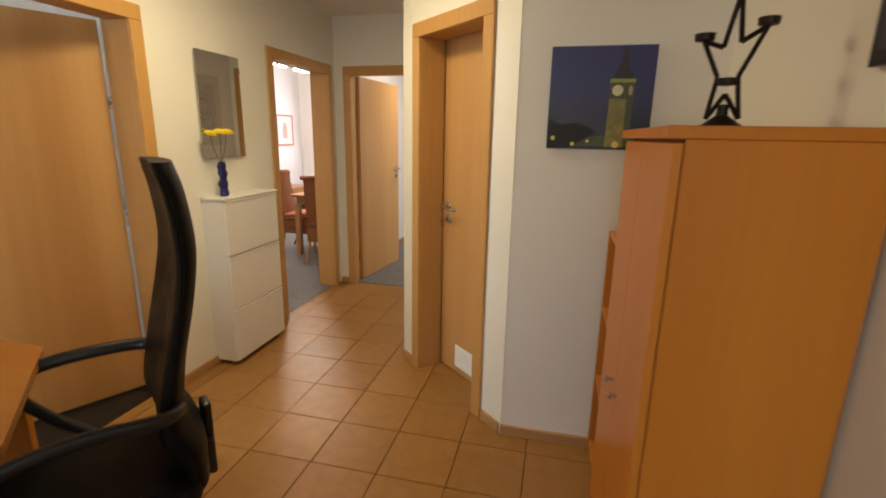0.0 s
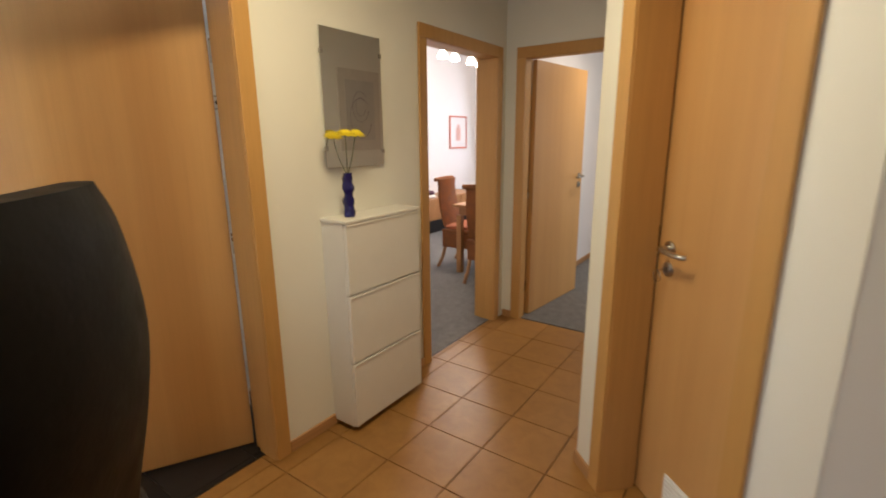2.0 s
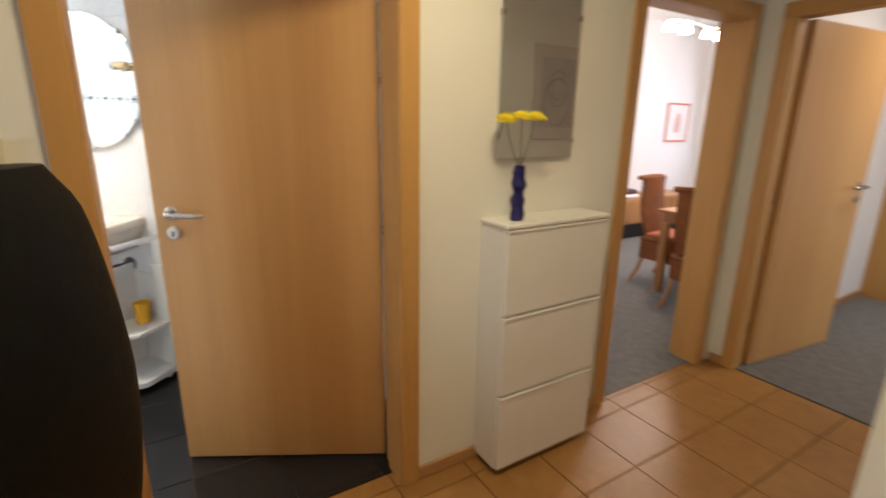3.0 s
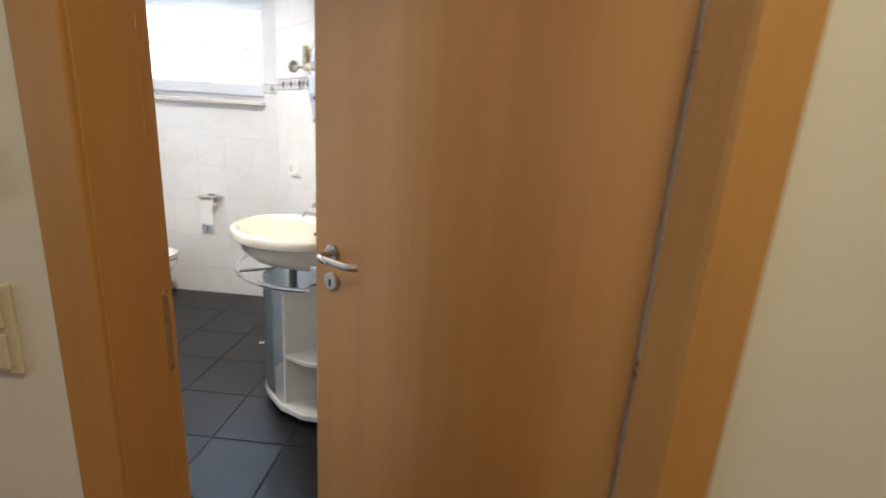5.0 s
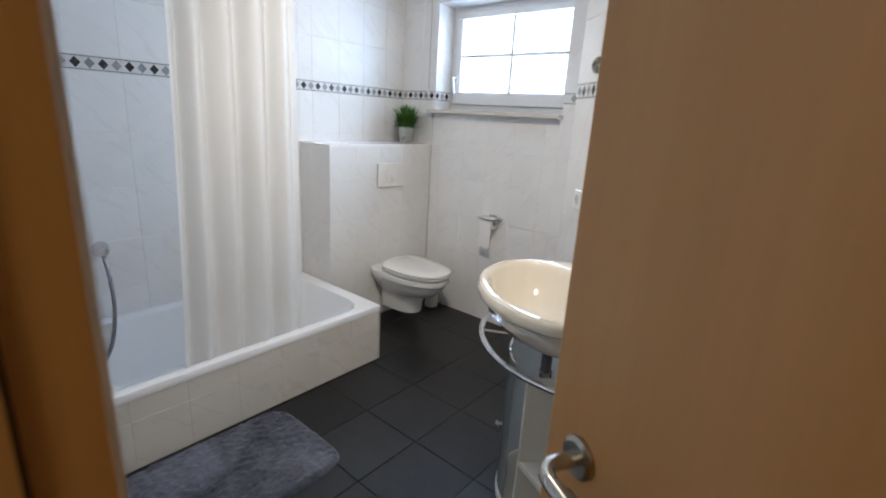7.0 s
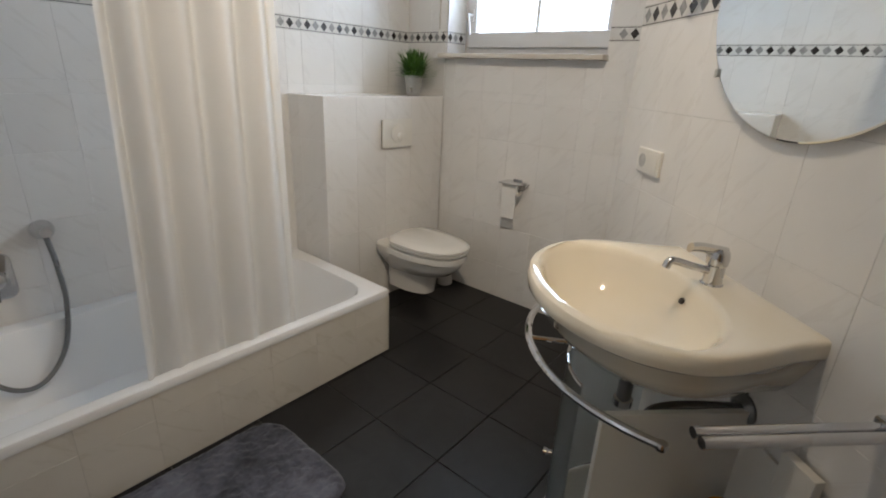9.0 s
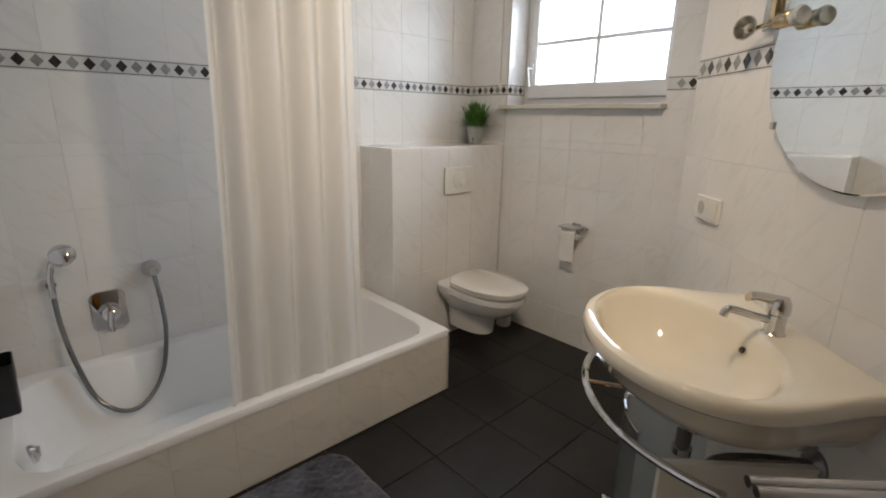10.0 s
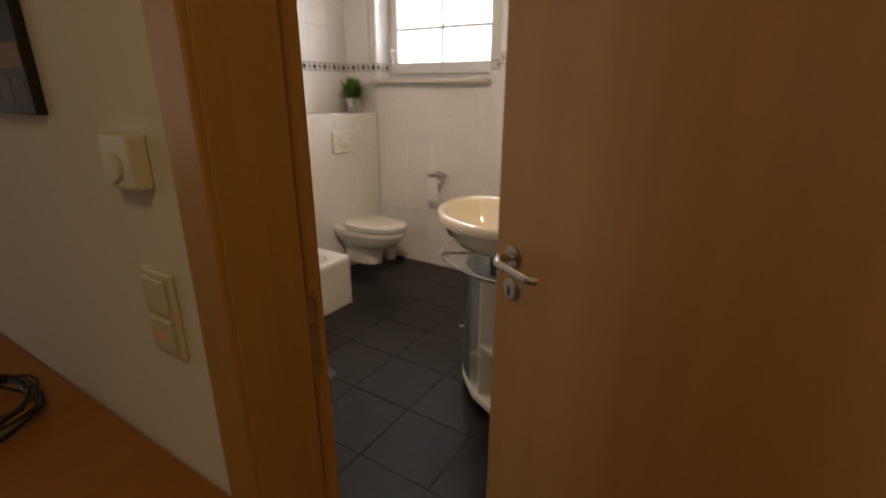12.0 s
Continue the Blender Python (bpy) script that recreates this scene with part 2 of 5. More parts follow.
BORDERDARK = tile_mat("border_dark", (0.02, 0.018, 0.018), (0.05, 0.045, 0.045), 0.2, 40.0, None, 0.02, 0.3)
BORDERGREY = tile_mat("border_grey", (0.22, 0.22, 0.22), (0.32, 0.32, 0.315), 0.2, 40.0, None, 0.02, 0.2)
CARPET = fleece("grey_carpet", (0.088, 0.083, 0.077), (0.15, 0.143, 0.135), 90)
RUG = fleece("shaggy_slate_rug", (0.018, 0.019, 0.028), (0.115, 0.118, 0.15), 16)
CERAMIC = simple("white_sanitary_ceramic", (0.80, 0.785, 0.75), 0.07, 0, 0.01, 3, 0, 0.5)
CREAM = simple("cream_sanitary_ceramic", (0.80, 0.725, 0.59), 0.05, 0, 0.01, 3, 0, 1.0)
ENAMEL = simple("white_tub_enamel", (0.80, 0.80, 0.80), 0.12, 0, 0.015, 4)
PLASTIC = simple("white_plastic", (0.75, 0.73, 0.68), 0.35, 0, 0.03, 20)
CREAMPLASTIC = simple("ivory_plastic", (0.68, 0.62, 0.46), 0.4, 0, 0.03, 20)
LACQUER = simple("white_lacquer", (0.76, 0.74, 0.68), 0.42, 0, 0.02, 12)
WHITEBOARD = simple("white_melamine_board", (0.74, 0.72, 0.67), 0.4, 0, 0.03, 12)
CHROME = simple("chrome", (0.64, 0.64, 0.65), 0.06, 1, 0.03, 25)
STEEL = simple("brushed_steel", (0.48, 0.46, 0.42), 0.28, 1, 0.1, 80)
HOSE = simple("ribbed_hose_steel", (0.19, 0.19, 0.19), 0.3, 1, 0.15, 60)
BRASS = simple("brass_and_chrome", (0.62, 0.50, 0.30), 0.2, 1, 0.1, 40)
DARKMETAL = simple("blackened_iron", (0.025, 0.02, 0.017), 0.45, 0.8, 0.3, 60, 0.1)
PIPE = simple("grey_plastic_pipe", (0.10, 0.10, 0.11), 0.4, 0, 0.2, 40)
LEATHER = simple("black_leather", (0.004, 0.004, 0.0035), 0.5, 0, 0.35, 90, 0.35)
LEATHER.node_tree.nodes["Principled BSDF"].inputs["Specular IOR Level"].default_value = 0.14
BLACKPLASTIC = simple("black_plastic", (0.007, 0.007, 0.0075), 0.35, 0, 0.2, 40)
BLACKMESH = simple("black_wire_basket", (0.010, 0.010, 0.011), 0.5, 0, 0.2, 40)
COBALT = simple("cobalt_blue_glass", (0.012, 0.010, 0.10), 0.12, 0, 0.2, 12)
PETAL = simple("yellow_petals", (0.85, 0.68, 0.010), 0.6, 0, 0.18, 60)
STEM = simple("green_stem", (0.10, 0.13, 0.05), 0.6, 0, 0.25, 60)
FLOWERHEART = simple("dark_flower_heart", (0.12, 0.06, 0.01), 0.8, 0, 0.3, 90)
LEAF = simple("grass_green_leaf", (0.07, 0.165, 0.028), 0.5, 0, 0.5, 45)
ZINC = simple("zinc_pot", (0.55, 0.55, 0.54), 0.3, 0.9, 0.15, 40)
PAPER = simple("toilet_paper", (0.80, 0.79, 0.77), 0.9, 0, 0.03, 40, 0.2)
YELLOW = simple("yellow_plastic", (0.80, 0.42, 0.02), 0.35, 0, 0.08, 30)
WINDOWPVC = simple("white_window_pvc", (0.80, 0.80, 0.80), 0.25, 0, 0.015, 8)
SILL = simple("beige_marble_sill", (0.60, 0.55, 0.48), 0.2, 0, 0.08, 30)
RATTAN = simple("orange_woven_rattan", (0.22, 0.075, 0.018), 0.8, 0, 0.35, 120, 0.6)
CUSHION = simple("salmon_cushion_cloth", (0.44, 0.14, 0.06), 0.9, 0, 0.12, 60, 0.2)
SEAL = simple("dark_rubber_seal", (0.03, 0.022, 0.018), 0.7, 0, 0.2, 60)
REDLED = glow("red_indicator", (1.0, 0.12, 0.06), 0.25)
LAMPGLOW = glow("lit_lamp_glass", (1.0, 0.85, 0.62), 14.0)
BULBGLASS = simple("clear_bulb_glass", (0.66, 0.67, 0.64), 0.08, 0.4, 0.15, 60)
SKYGLOW = glow("overcast_sky_backdrop", (0.86, 0.94, 1.0), 1.5)
MIRROR = simple("mirror_silver", (0.78, 0.80, 0.795), 0.01, 1, 0.0, 5)
PANE = glass_mat("window_glass", (0.95, 0.97, 1.0), 0.72)
FROST = glass_mat("frosted_vanity_glass", (0.86, 0.89, 0.89), 0.3)
CURTAIN = cloth_mat("white_shower_curtain", (0.86, 0.845, 0.82), 0.33)

# ---- building helpers ----


def part(name, bm, material, parent=None, label="", smooth=False, m=None):
    """Links a bmesh as one mesh object under a thing or a part."""
    bmesh.ops.recalc_face_normals(bm, faces=bm.faces)
    me = bpy.data.meshes.new(name)
    bm.to_mesh(me)
    bm.free()
    me.materials.append(material)
    if smooth:
        me.shade_smooth()
        me.set_sharp_from_angle(angle=radians(35))
    ob = new(name, me)
    if parent:
        ob.parent = parent
    if m is not None:
        ob.matrix_basis = m
    if label:
        ob["label"] = label
    return ob


def thing(name, m, label, category, kind="", group=""):
    e = new(name)
    e.empty_display_size = 0.05
    e.matrix_basis = m
    return tagged(e, label, category, group, kind)


def box(*spans, bevel=0.0, bm=None):
    """A bmesh of boxes (x0, x1, y0, y1, z0, z1), bevelled."""
    bm = bm or bmesh.new()
    for x0, x1, y0, y1, z0, z1 in spans:
        vs = bmesh.ops.create_cube(bm, size=1)["verts"]
        for v in vs:
            v.co = ((x0 + x1) / 2 + v.co.x * (x1 - x0), (y0 + y1) / 2 + v.co.y * (y1 - y0), (z0 + z1) / 2 + v.co.z * (z1 - z0))
        if bevel:
            es = list({e for v in vs for e in v.link_edges})
            bmesh.ops.bevel(bm, geom=es, offset=bevel, segments=2, affect="EDGES", profile=0.5)
    return bm


def prism(outline, z0, z1, bevel=0.0, bm=None):
    bm = bm or bmesh.new()
    f = bm.faces.new([bm.verts.new((x, y, z0)) for x, y in outline])
    r = bmesh.ops.extrude_face_region(bm, geom=[f])
    top = [g for g in r["geom"] if isinstance(g, bmesh.types.BMVert)]
    for v in top:
        v.co.z = z1
    if bevel:
        vs = set(top)
        es = [e for e in bm.edges if e.verts[0] in vs and e.verts[1] in vs]
        bmesh.ops.bevel(bm, geom=es, offset=bevel, segments=3, affect="EDGES", profile=0.5)
    return bm


def lathe(profile, seg=32, sx=1.0, sy=1.0, bm=None, closed=True):
    """Turns (radius, height) pairs round the z axis."""
    bm = bm or bmesh.new()
    rings = []
    for r, z in profile:
        rings.append([bm.verts.new((r * sx * math.cos(2 * math.pi * i / seg), r * sy * math.sin(2 * math.pi * i / seg), z)) for i in range(seg)])
    for a, b in zip(rings, rings[1:]):
        for i in range(seg):
            bm.faces.new((a[i], a[(i + 1) % seg], b[(i + 1) % seg], b[i]))
    if closed:
        bm.faces.new(rings[0])
        bm.faces.new(rings[-1])
    return bm


def tube(points, radius, seg=10, bm=None, flat=1.0):
    """A round bar along points."""
    bm = bm or bmesh.new()
    pts = [Vector(p) for p in points]
    rings, side = [], None
    for i, p in enumerate(pts):
        d = (pts[min(i + 1, len(pts) - 1)] - pts[max(i - 1, 0)]).normalized()
        if side is None:
            side = d.orthogonal().normalized()
        side = (side - d * side.dot(d)).normalized()
        up = d.cross(side)
        rings.append([bm.verts.new(p + radius * (math.cos(a) * side + flat * math.sin(a) * up)) for a in (2 * math.pi * k / seg for k in range(seg))])
    for a, b in zip(rings, rings[1:]):
        for k in range(seg):
            bm.faces.new((a[k], a[(k + 1) % seg], b[(k + 1) % seg], b[k]))
    bm.faces.new(rings[0])
    bm.faces.new(rings[-1])
    return bm


def curve_points(ctrl, n=8):
    """A smooth line through the given points."""
    c = [Vector(p) for p in ctrl]
    c = [2 * c[0] - c[1]] + c + [2 * c[-1] - c[-2]]
    out = []
    for i in range(1, len(c) - 2):
        for k in range(n):
            t = k / n
            out.append(0.5 * (2 * c[i] + (c[i + 1] - c[i - 1]) * t + (2 * c[i - 1] - 5 * c[i] + 4 * c[i + 1] - c[i + 2]) * t * t + (3 * c[i] - c[i - 1] - 3 * c[i + 1] + c[i + 2]) * t ** 3))
    return out + [c[-2]]


def loft(rings, cap0=True, cap1=True, bm=None):
    bm = bm or bmesh.new()
    rs = [[bm.verts.new(p) for p in r] for r in rings]
    n = len(rs[0])
    for a, b in zip(rs, rs[1:]):
        for k in range(n):
            bm.faces.new((a[k], a[(k + 1) % n], b[(k + 1) % n], b[k]))
    if cap0:
        bm.faces.new(rs[0])
    if cap1:
        bm.faces.new(rs[-1])
    return bm


def rounded(x0, x1, y0, y1, r, n=5):
    """A rounded rectangle's outline."""
    out = []
    for cx, cy, a in ((x1 - r, y1 - r, 0), (x0 + r, y1 - r, 90), (x0 + r, y0 + r, 180), (x1 - r, y0 + r, 270)):
        for k in range(n + 1):
            t = radians(a + 90 * k / n)
            out.append((cx + r * math.cos(t), cy + r * math.sin(t)))
    return out


def structure(name, bm, material, label, category, m=None):
    return tagged(part(name, bm, material, m=m), label, category, kind="structure")


WEST = pose(0, 0, 0, 0, 0, 90)   # local x along the west wall (world y), local y into it (world -x)
DIAG_S0, DIAG_C = -1.283, 2.722
# the washbasin wall: local x along it, local y out into the room
BASIN = pose(-DIAG_C / 2, DIAG_C / 2, 0, 0, 0, 225)
WCANGLE = -42.9
WCDOOR = pose(1.275, 2.635, 0, 0, 0, WCANGLE)

# ---- structure ----
H = 2.48
structure("floor", box((-3.3, 4.2, -2.9, 9.2, -0.2, -0.012)), HALLGROUT, "concrete floor slab under tiles and carpets", "floor")
structure("wall_west", box(
    (-2.8, 0.95, 0, 0.108, 0, H), (0.95, 1.127, 0, 0.167, 0, H), (2.009, 3.159, 0, 0.167, 0, H), (4.036, 4.29, 0, 0.167, 0, 2.8),
    (1.127, 2.009, 0, 0.167, 2.0, H), (3.159, 4.036, 0, 0.167, 2.0, H)), WALL, "cream papered hall wall with two door openings", "wall", WEST)
structure("wall_end", box((-0.2, 0.146, 4.168, 4.29, 0, H), (1.026, 3.6, 4.168, 4.29, 0, H), (0.146, 1.026, 4.168, 4.29, 2.0, H)), WALL,
          "cream papered wall with the bedroom doorway", "wall")
structure("wall_pillar", prism([(1.135, 4.168), (1.135, 2.765), (1.21, 2.695), (1.35, 2.845), (1.35, 4.168)], 0, H), WALL, "cream papered corridor wall with a cut corner", "wall")
# the slanted wall that holds the narrow door: beside it and above it
structure("wall_slant", box((-0.192, -0.007, 0.001, 0.20, 0, H), (0.595, 0.812, 0.001, 0.2, 0, H), (-0.007, 0.595, 0.001, 0.2, 2.0, H)), WALL,
          "slanted cream wall with a narrow doorway", "wall", WCDOOR)
structure("wall_closet", box((-0.5, 1.1, 0.9, 1.0, 0, H)), WALL, "plain wall of the closet behind the narrow door", "wall", WCDOOR)
structure("wall_picture", box((1.868, 2.67, 2.085, 2.30, 0, H)), WALL, "cream papered wall with a night picture", "wall")
structure("wall_east", box((2.67, 2.85, -2.8, 2.3, 0, H)), WALL, "cream papered wall behind the cabinet", "wall")
structure("wall_south", box((-0.2, 2.85, -2.8, -2.62, 0, 0.9), (-0.2, 2.85, -2.8, -2.62, 2.2, H), (-0.2, 1.0, -2.8, -2.62, 0.9, 2.2), (2.5, 2.85, -2.8, -2.62, 0.9, 2.2)),
          WALL, "cream papered wall with a window", "wall")
structure("ceiling_hall", box((-0.2, 2.85, -2.8, 4.29, H, H + 0.1)), CEIL, "white painted hall ceiling", "ceiling")
# bathroom shell behind the tiles
structure("wall_tub", box((-3.3, -0.1085, -1.5, -1.286, 0, H)), WALLGROUT, "tile-covered wall behind the bathtub", "wall")
structure("wall_window", box((-3.3, -2.856, -1.286, -0.95, 0, H), (-3.3, -2.856, 0.10, 0.9, 0, H), (-3.3, -2.856, -0.95, 0.10, 0, 1.515), (-3.3, -2.856, -0.95, 0.10, 2.24, H)),
          WALLGROUT, "tile-covered outside wall with a small window", "wall")
structure("wall_basin", box((-1.62, -DIAG_S0, -0.12, -0.006, 0, H)), WALLGROUT, "slanted tile-covered wall behind the washbasin", "wall", BASIN)
structure("wall_return", box((-2.856, -2.28, 0.455, 0.55, 0, H)), WALLGROUT, "short wall beside the window", "wall")
structure("wall_cistern", box((-2.856, -1.911, -1.286, -0.965, 0, 1.252)), WALLGROUT, "low boxed-in wall that hides the cistern", "wall")
structure("ceiling_bathroom", box((-3.3, -0.2, -1.5, 2.9, H, H + 0.1)), CEIL, "white painted bathroom ceiling", "ceiling")
structure("wall_bath_inner", box((-0.120, -0.1085, -1.285, 0.95, 0, H), (-0.178, -0.1085, 0.9505, 0.962, 0, H), (-0.178, -0.1675, 0.962, 1.12, 0, H), (-0.180, -0.1675, 2.08, 2.9, 0, H)), MARBLE, "white tiled face of the door wall", "wall")
# dining room and bedroom shells
structure("wall_dining", box((-3.05, -2.85, 2.75, 8.6, 0, 2.8), (-2.85, -0.2, 2.75, 2.9, 0, 2.8), (-0.2, -0.08, 4.29, 8.6, 0, 2.8)), WHITEWALL, "white painted dining room walls", "wall")
structure("wall_dining_end", box((-2.85, -0.2, 8.45, 8.6, 0, 0.9), (-2.85, -0.2, 8.45, 8.6, 2.3, 2.8), (-2.85, -2.4, 8.45, 8.6, 0.9, 2.3), (-0.6, -0.2, 8.45, 8.6, 0.9, 2.3)), WHITEWALL,
          "white painted wall with a wide window", "wall")
structure("ceiling_dining", box((-3.05, -0.08, 2.75, 8.6, 2.8, 2.9)), CEIL, "white painted dining room ceiling", "ceiling")
structure("wall_bedroom", box((-0.079, 0.0, 4.29, 8.1, 0, H), (0.0, 3.6, 8.0, 8.1, 0, H), (3.45, 3.6, 4.29, 5.5, 0, H), (3.45, 3.6, 6.9, 8.0, 0, H),
                              (3.45, 3.6, 5.5, 6.9, 0, 0.9), (3.45, 3.6, 5.5, 6.9, 2.2, H)), WHITEWALL, "white painted bedroom walls with a window", "wall")
structure("ceiling_bedroom", box((-0.08, 3.6, 4.29, 8.1, H, H + 0.1)), CEIL, "white painted bedroom ceiling", "ceiling")
structure("carpet_dining", box((-2.85, -0.03, 2.9, 8.45, -0.012, 0.004)), CARPET, "grey looped carpet in the dining room", "carpet")
structure("carpet_bedroom", box((0.0, 3.45, 4.20, 8.0, -0.012, 0.003)), CARPET, "grey looped carpet in the bedroom", "carpet")
# plain bright sky outside the windows
tagged(part("backdrop", box((-5.02, -5.0, -4, 3.5, -0.5, 5)), SKYGLOW), "bright overcast sky outside the window", "sky", kind="structure")


def skirting(name, spans, m=None):
    structure(name, box(*spans, bevel=0.004), SKIRT, "beech skirting board along the tiled floor", "baseboard", m)


skirting("baseboard", [(-2.6, 1.072, -0.014, -0.0005, 0, 0.058)], WEST)
skirting("baseboard", [(2.065, 3.104, -0.014, -0.0005, 0, 0.058)], WEST)
skirting("baseboard", [(0.014, 0.09, 4.154, 4.167, 0, 0.058)])
skirting("baseboard", [(1.121, 1.134, 2.76, 4.167, 0, 0.058)])
skirting("baseboard", [(-0.19, -0.063, -0.013, 0.0005, 0, 0.058)], WCDOOR)
skirting("baseboard", [(0.655, 0.80, -0.013, 0.0005, 0, 0.058)], WCDOOR)
skirting("baseboard", [(1.868, 2.669, 2.071, 2.0845, 0, 0.058)])
skirting("baseboard", [(0.001, 0.014, 5.3, 7.99, 0, 0.058)])


def door_frame(name, m, w, h, t, label):
    """Lining and casings round an opening from local x 0 to w through a wall of thickness t."""
    e = thing(name, m, label, "door frame", "structure")
    r = t - 0.045   # where the rebate for the leaf begins
    for n, a, b, d in (("left_lining", 0, 0.02, 0.006), ("right_lining", w - 0.02, w, 0.006)):
        inner = (a, a + d) if a == 0 else (b - d, b)
        part(n, box((a, b, -0.004, r, 0, h - 0.02), (*inner, r, t + 0.003, 0, h - 0.006), bevel=0.001), FRAME, e)
    part("top_lining", box((0, w, -0.004, r, h - 0.02, h), (0, w, r, t + 0.003, h - 0.006, h), bevel=0.001), FRAME, e)
    part("casing", box((-0.055, 0.018, -0.016, -0.001, 0, h - 0.018), bevel=0.004), FRAME, e)
    part("casing", box((w - 0.018, w + 0.055, -0.016, -0.001, 0, h - 0.018), bevel=0.004), FRAME, e)
    part("casing", box((-0.055, w + 0.055, -0.016, -0.001, h - 0.018, h + 0.057), bevel=0.004), FRAME, e)
    part("seal", box((0.006, 0.010, r + 0.0005, r + 0.004, 0, h - 0.02), (w - 0.010, w - 0.006, r + 0.0005, r + 0.004, 0, h - 0.02), (0.006, w - 0.006, r + 0.0005, r + 0.006, h - 0.016, h - 0.006)), SEAL, e)
    part("strike_plate", box((0.0062, 0.008, r + 0.008, r + 0.032, 0.96, 1.12)), STEEL, e)
    return e


door_frame("door_frame_1", WEST @ pose(1.127, 0, 0), 0.882, 2.0, 0.167, "beech door frame round the bathroom doorway")
door_frame("door_frame_2", WEST @ pose(3.159, 0, 0), 0.877, 2.0, 0.167, "beech door frame round the dining room doorway")
door_frame("door_frame_3", pose(0.146, 4.168, 0), 0.88, 2.0, 0.122, "beech door frame round the bedroom doorway")
door_frame("door_frame_4", WCDOOR @ pose(-0.007, 0, 0), 0.602, 2.0, 0.2, "narrow beech door frame in the slanted wall")


def lever(parent, x, y, z, side, way):
    """A lever handle with its rose, and the escutcheon below; side: +1 or -1 out of the leaf, way: +1 or -1 along it."""
    hd = new("handle")
    hd.parent = parent
    hd.matrix_basis = pose(x, y, z)
    tagged(hd, "brushed steel lever handle")
    turn = Matrix.Rotation(radians(90), 4, "X")
    bm = lathe([(0.026, 0.0), (0.026, 0.006), (0.021, 0.010)], 24)
    bm.transform(Matrix.Scale(side * -1, 4, (0, 1, 0)) @ turn)
    part("rose", bm, STEEL, hd, smooth=True)
    pts = curve_points([(0, side * 0.008, 0), (0, side * 0.038, 0), (way * 0.010, side * 0.053, 0), (way * 0.028, side * 0.058, 0), (way * 0.085, side * 0.058, -0.002), (way * 0.115, side * 0.055, -0.003), (way * 0.128, side * 0.040, -0.003)], 6)
    part("lever", tube(pts, 0.0095, 12), STEEL, hd, smooth=True)
    bm = lathe([(0.026, 0.0), (0.026, 0.006), (0.021, 0.010)], 24)
    bm.transform(Matrix.Translation((0, 0, -0.078)) @ Matrix.Scale(side * -1, 4, (0, 1, 0)) @ turn)
    part("escutcheon", bm, STEEL, hd, smooth=True)
    # solid dark bar that paints the shade inside the keyhole
    bm = box((-0.004, 0.004, side * 0.0095 if side > 0 else -0.0112, 0.0112 if side > 0 else -0.0095, -0.09, -0.07))
    part("keyhole", bm, SEAL, hd)


def door_leaf(name, m, w, h, label, hinge_side=1, vent=False, handle_z=1.09, keys=False):
    """A flush leaf from local x 0 (hinges) to w, thickness in local y 0 to 0.04."""
    e = thing(name, m, label, "door", "structure")
    part("leaf", box((0, w, 0, 0.04, 0.008, h), bevel=0.0025), VENEER, e)
    for side in (-1, 1):
        lever(e, w - 0.065, 0.04 if side > 0 else 0.0, handle_z, side, -1)
    part("lock_plate", box((w - 0.0005, w + 0.002, 0.010, 0.030, handle_z - 0.2, handle_z + 0.04), bevel=0.0005), STEEL, e)
    for z in (0.25, 1.0, h - 0.2):
        part("hinge", tube([(-0.011, hinge_side * 0.02 + 0.02, z - 0.045), (-0.011, hinge_side * 0.02 + 0.02, z + 0.045)], 0.0075), STEEL, e, smooth=True)
    if vent:
        g = part("vent_grille", box((0.10, w - 0.17, 0.0402, 0.046, 0.05, 0.195), bevel=0.002), PLASTIC, e, "white vent grille")
        for k in range(7):
            part("slat", box((0.110, w - 0.180, 0.046, 0.049, 0.064 + k * 0.018, 0.074 + k * 0.018)), PLASTIC, g)
    if keys:
        k = part("key", tube([(w - 0.065, 0.052, 0.972), (w - 0.065, 0.09, 0.972)], 0.004), STEEL, e, "small steel key in the lock")
        part("key_ring", tube([(w - 0.065 + 0.02 * math.cos(a / 8 * math.pi), 0.085, 0.95 + 0.02 * math.sin(a / 8 * math.pi)) for a in range(17)], 0.0018, 6), STEEL, k)
    return e


# bathroom door: hinged on the far jamb, standing ajar into the bathroom
door_leaf("door_1", pose(-0.231, 2.025, 0, 0, 0, 270 - 28.6), 0.851, 1.985, "beech veneer bathroom door standing ajar")
# bedroom door: open along the bedroom's side wall
door_leaf("door_2", pose(0.188, 4.296, 0, 0, 0, 84), 0.86, 1.985, "beech veneer bedroom door standing open")
# narrow door, shut, seen on the side it closes from
door_leaf("door_3", WCDOOR @ pose(0.586, 0.206, 0, 0, 0, 180), 0.583, 1.985, "narrow beech veneer door with a white vent grille, shut", 1, True, 1.05, True)

# ---- hall things ----


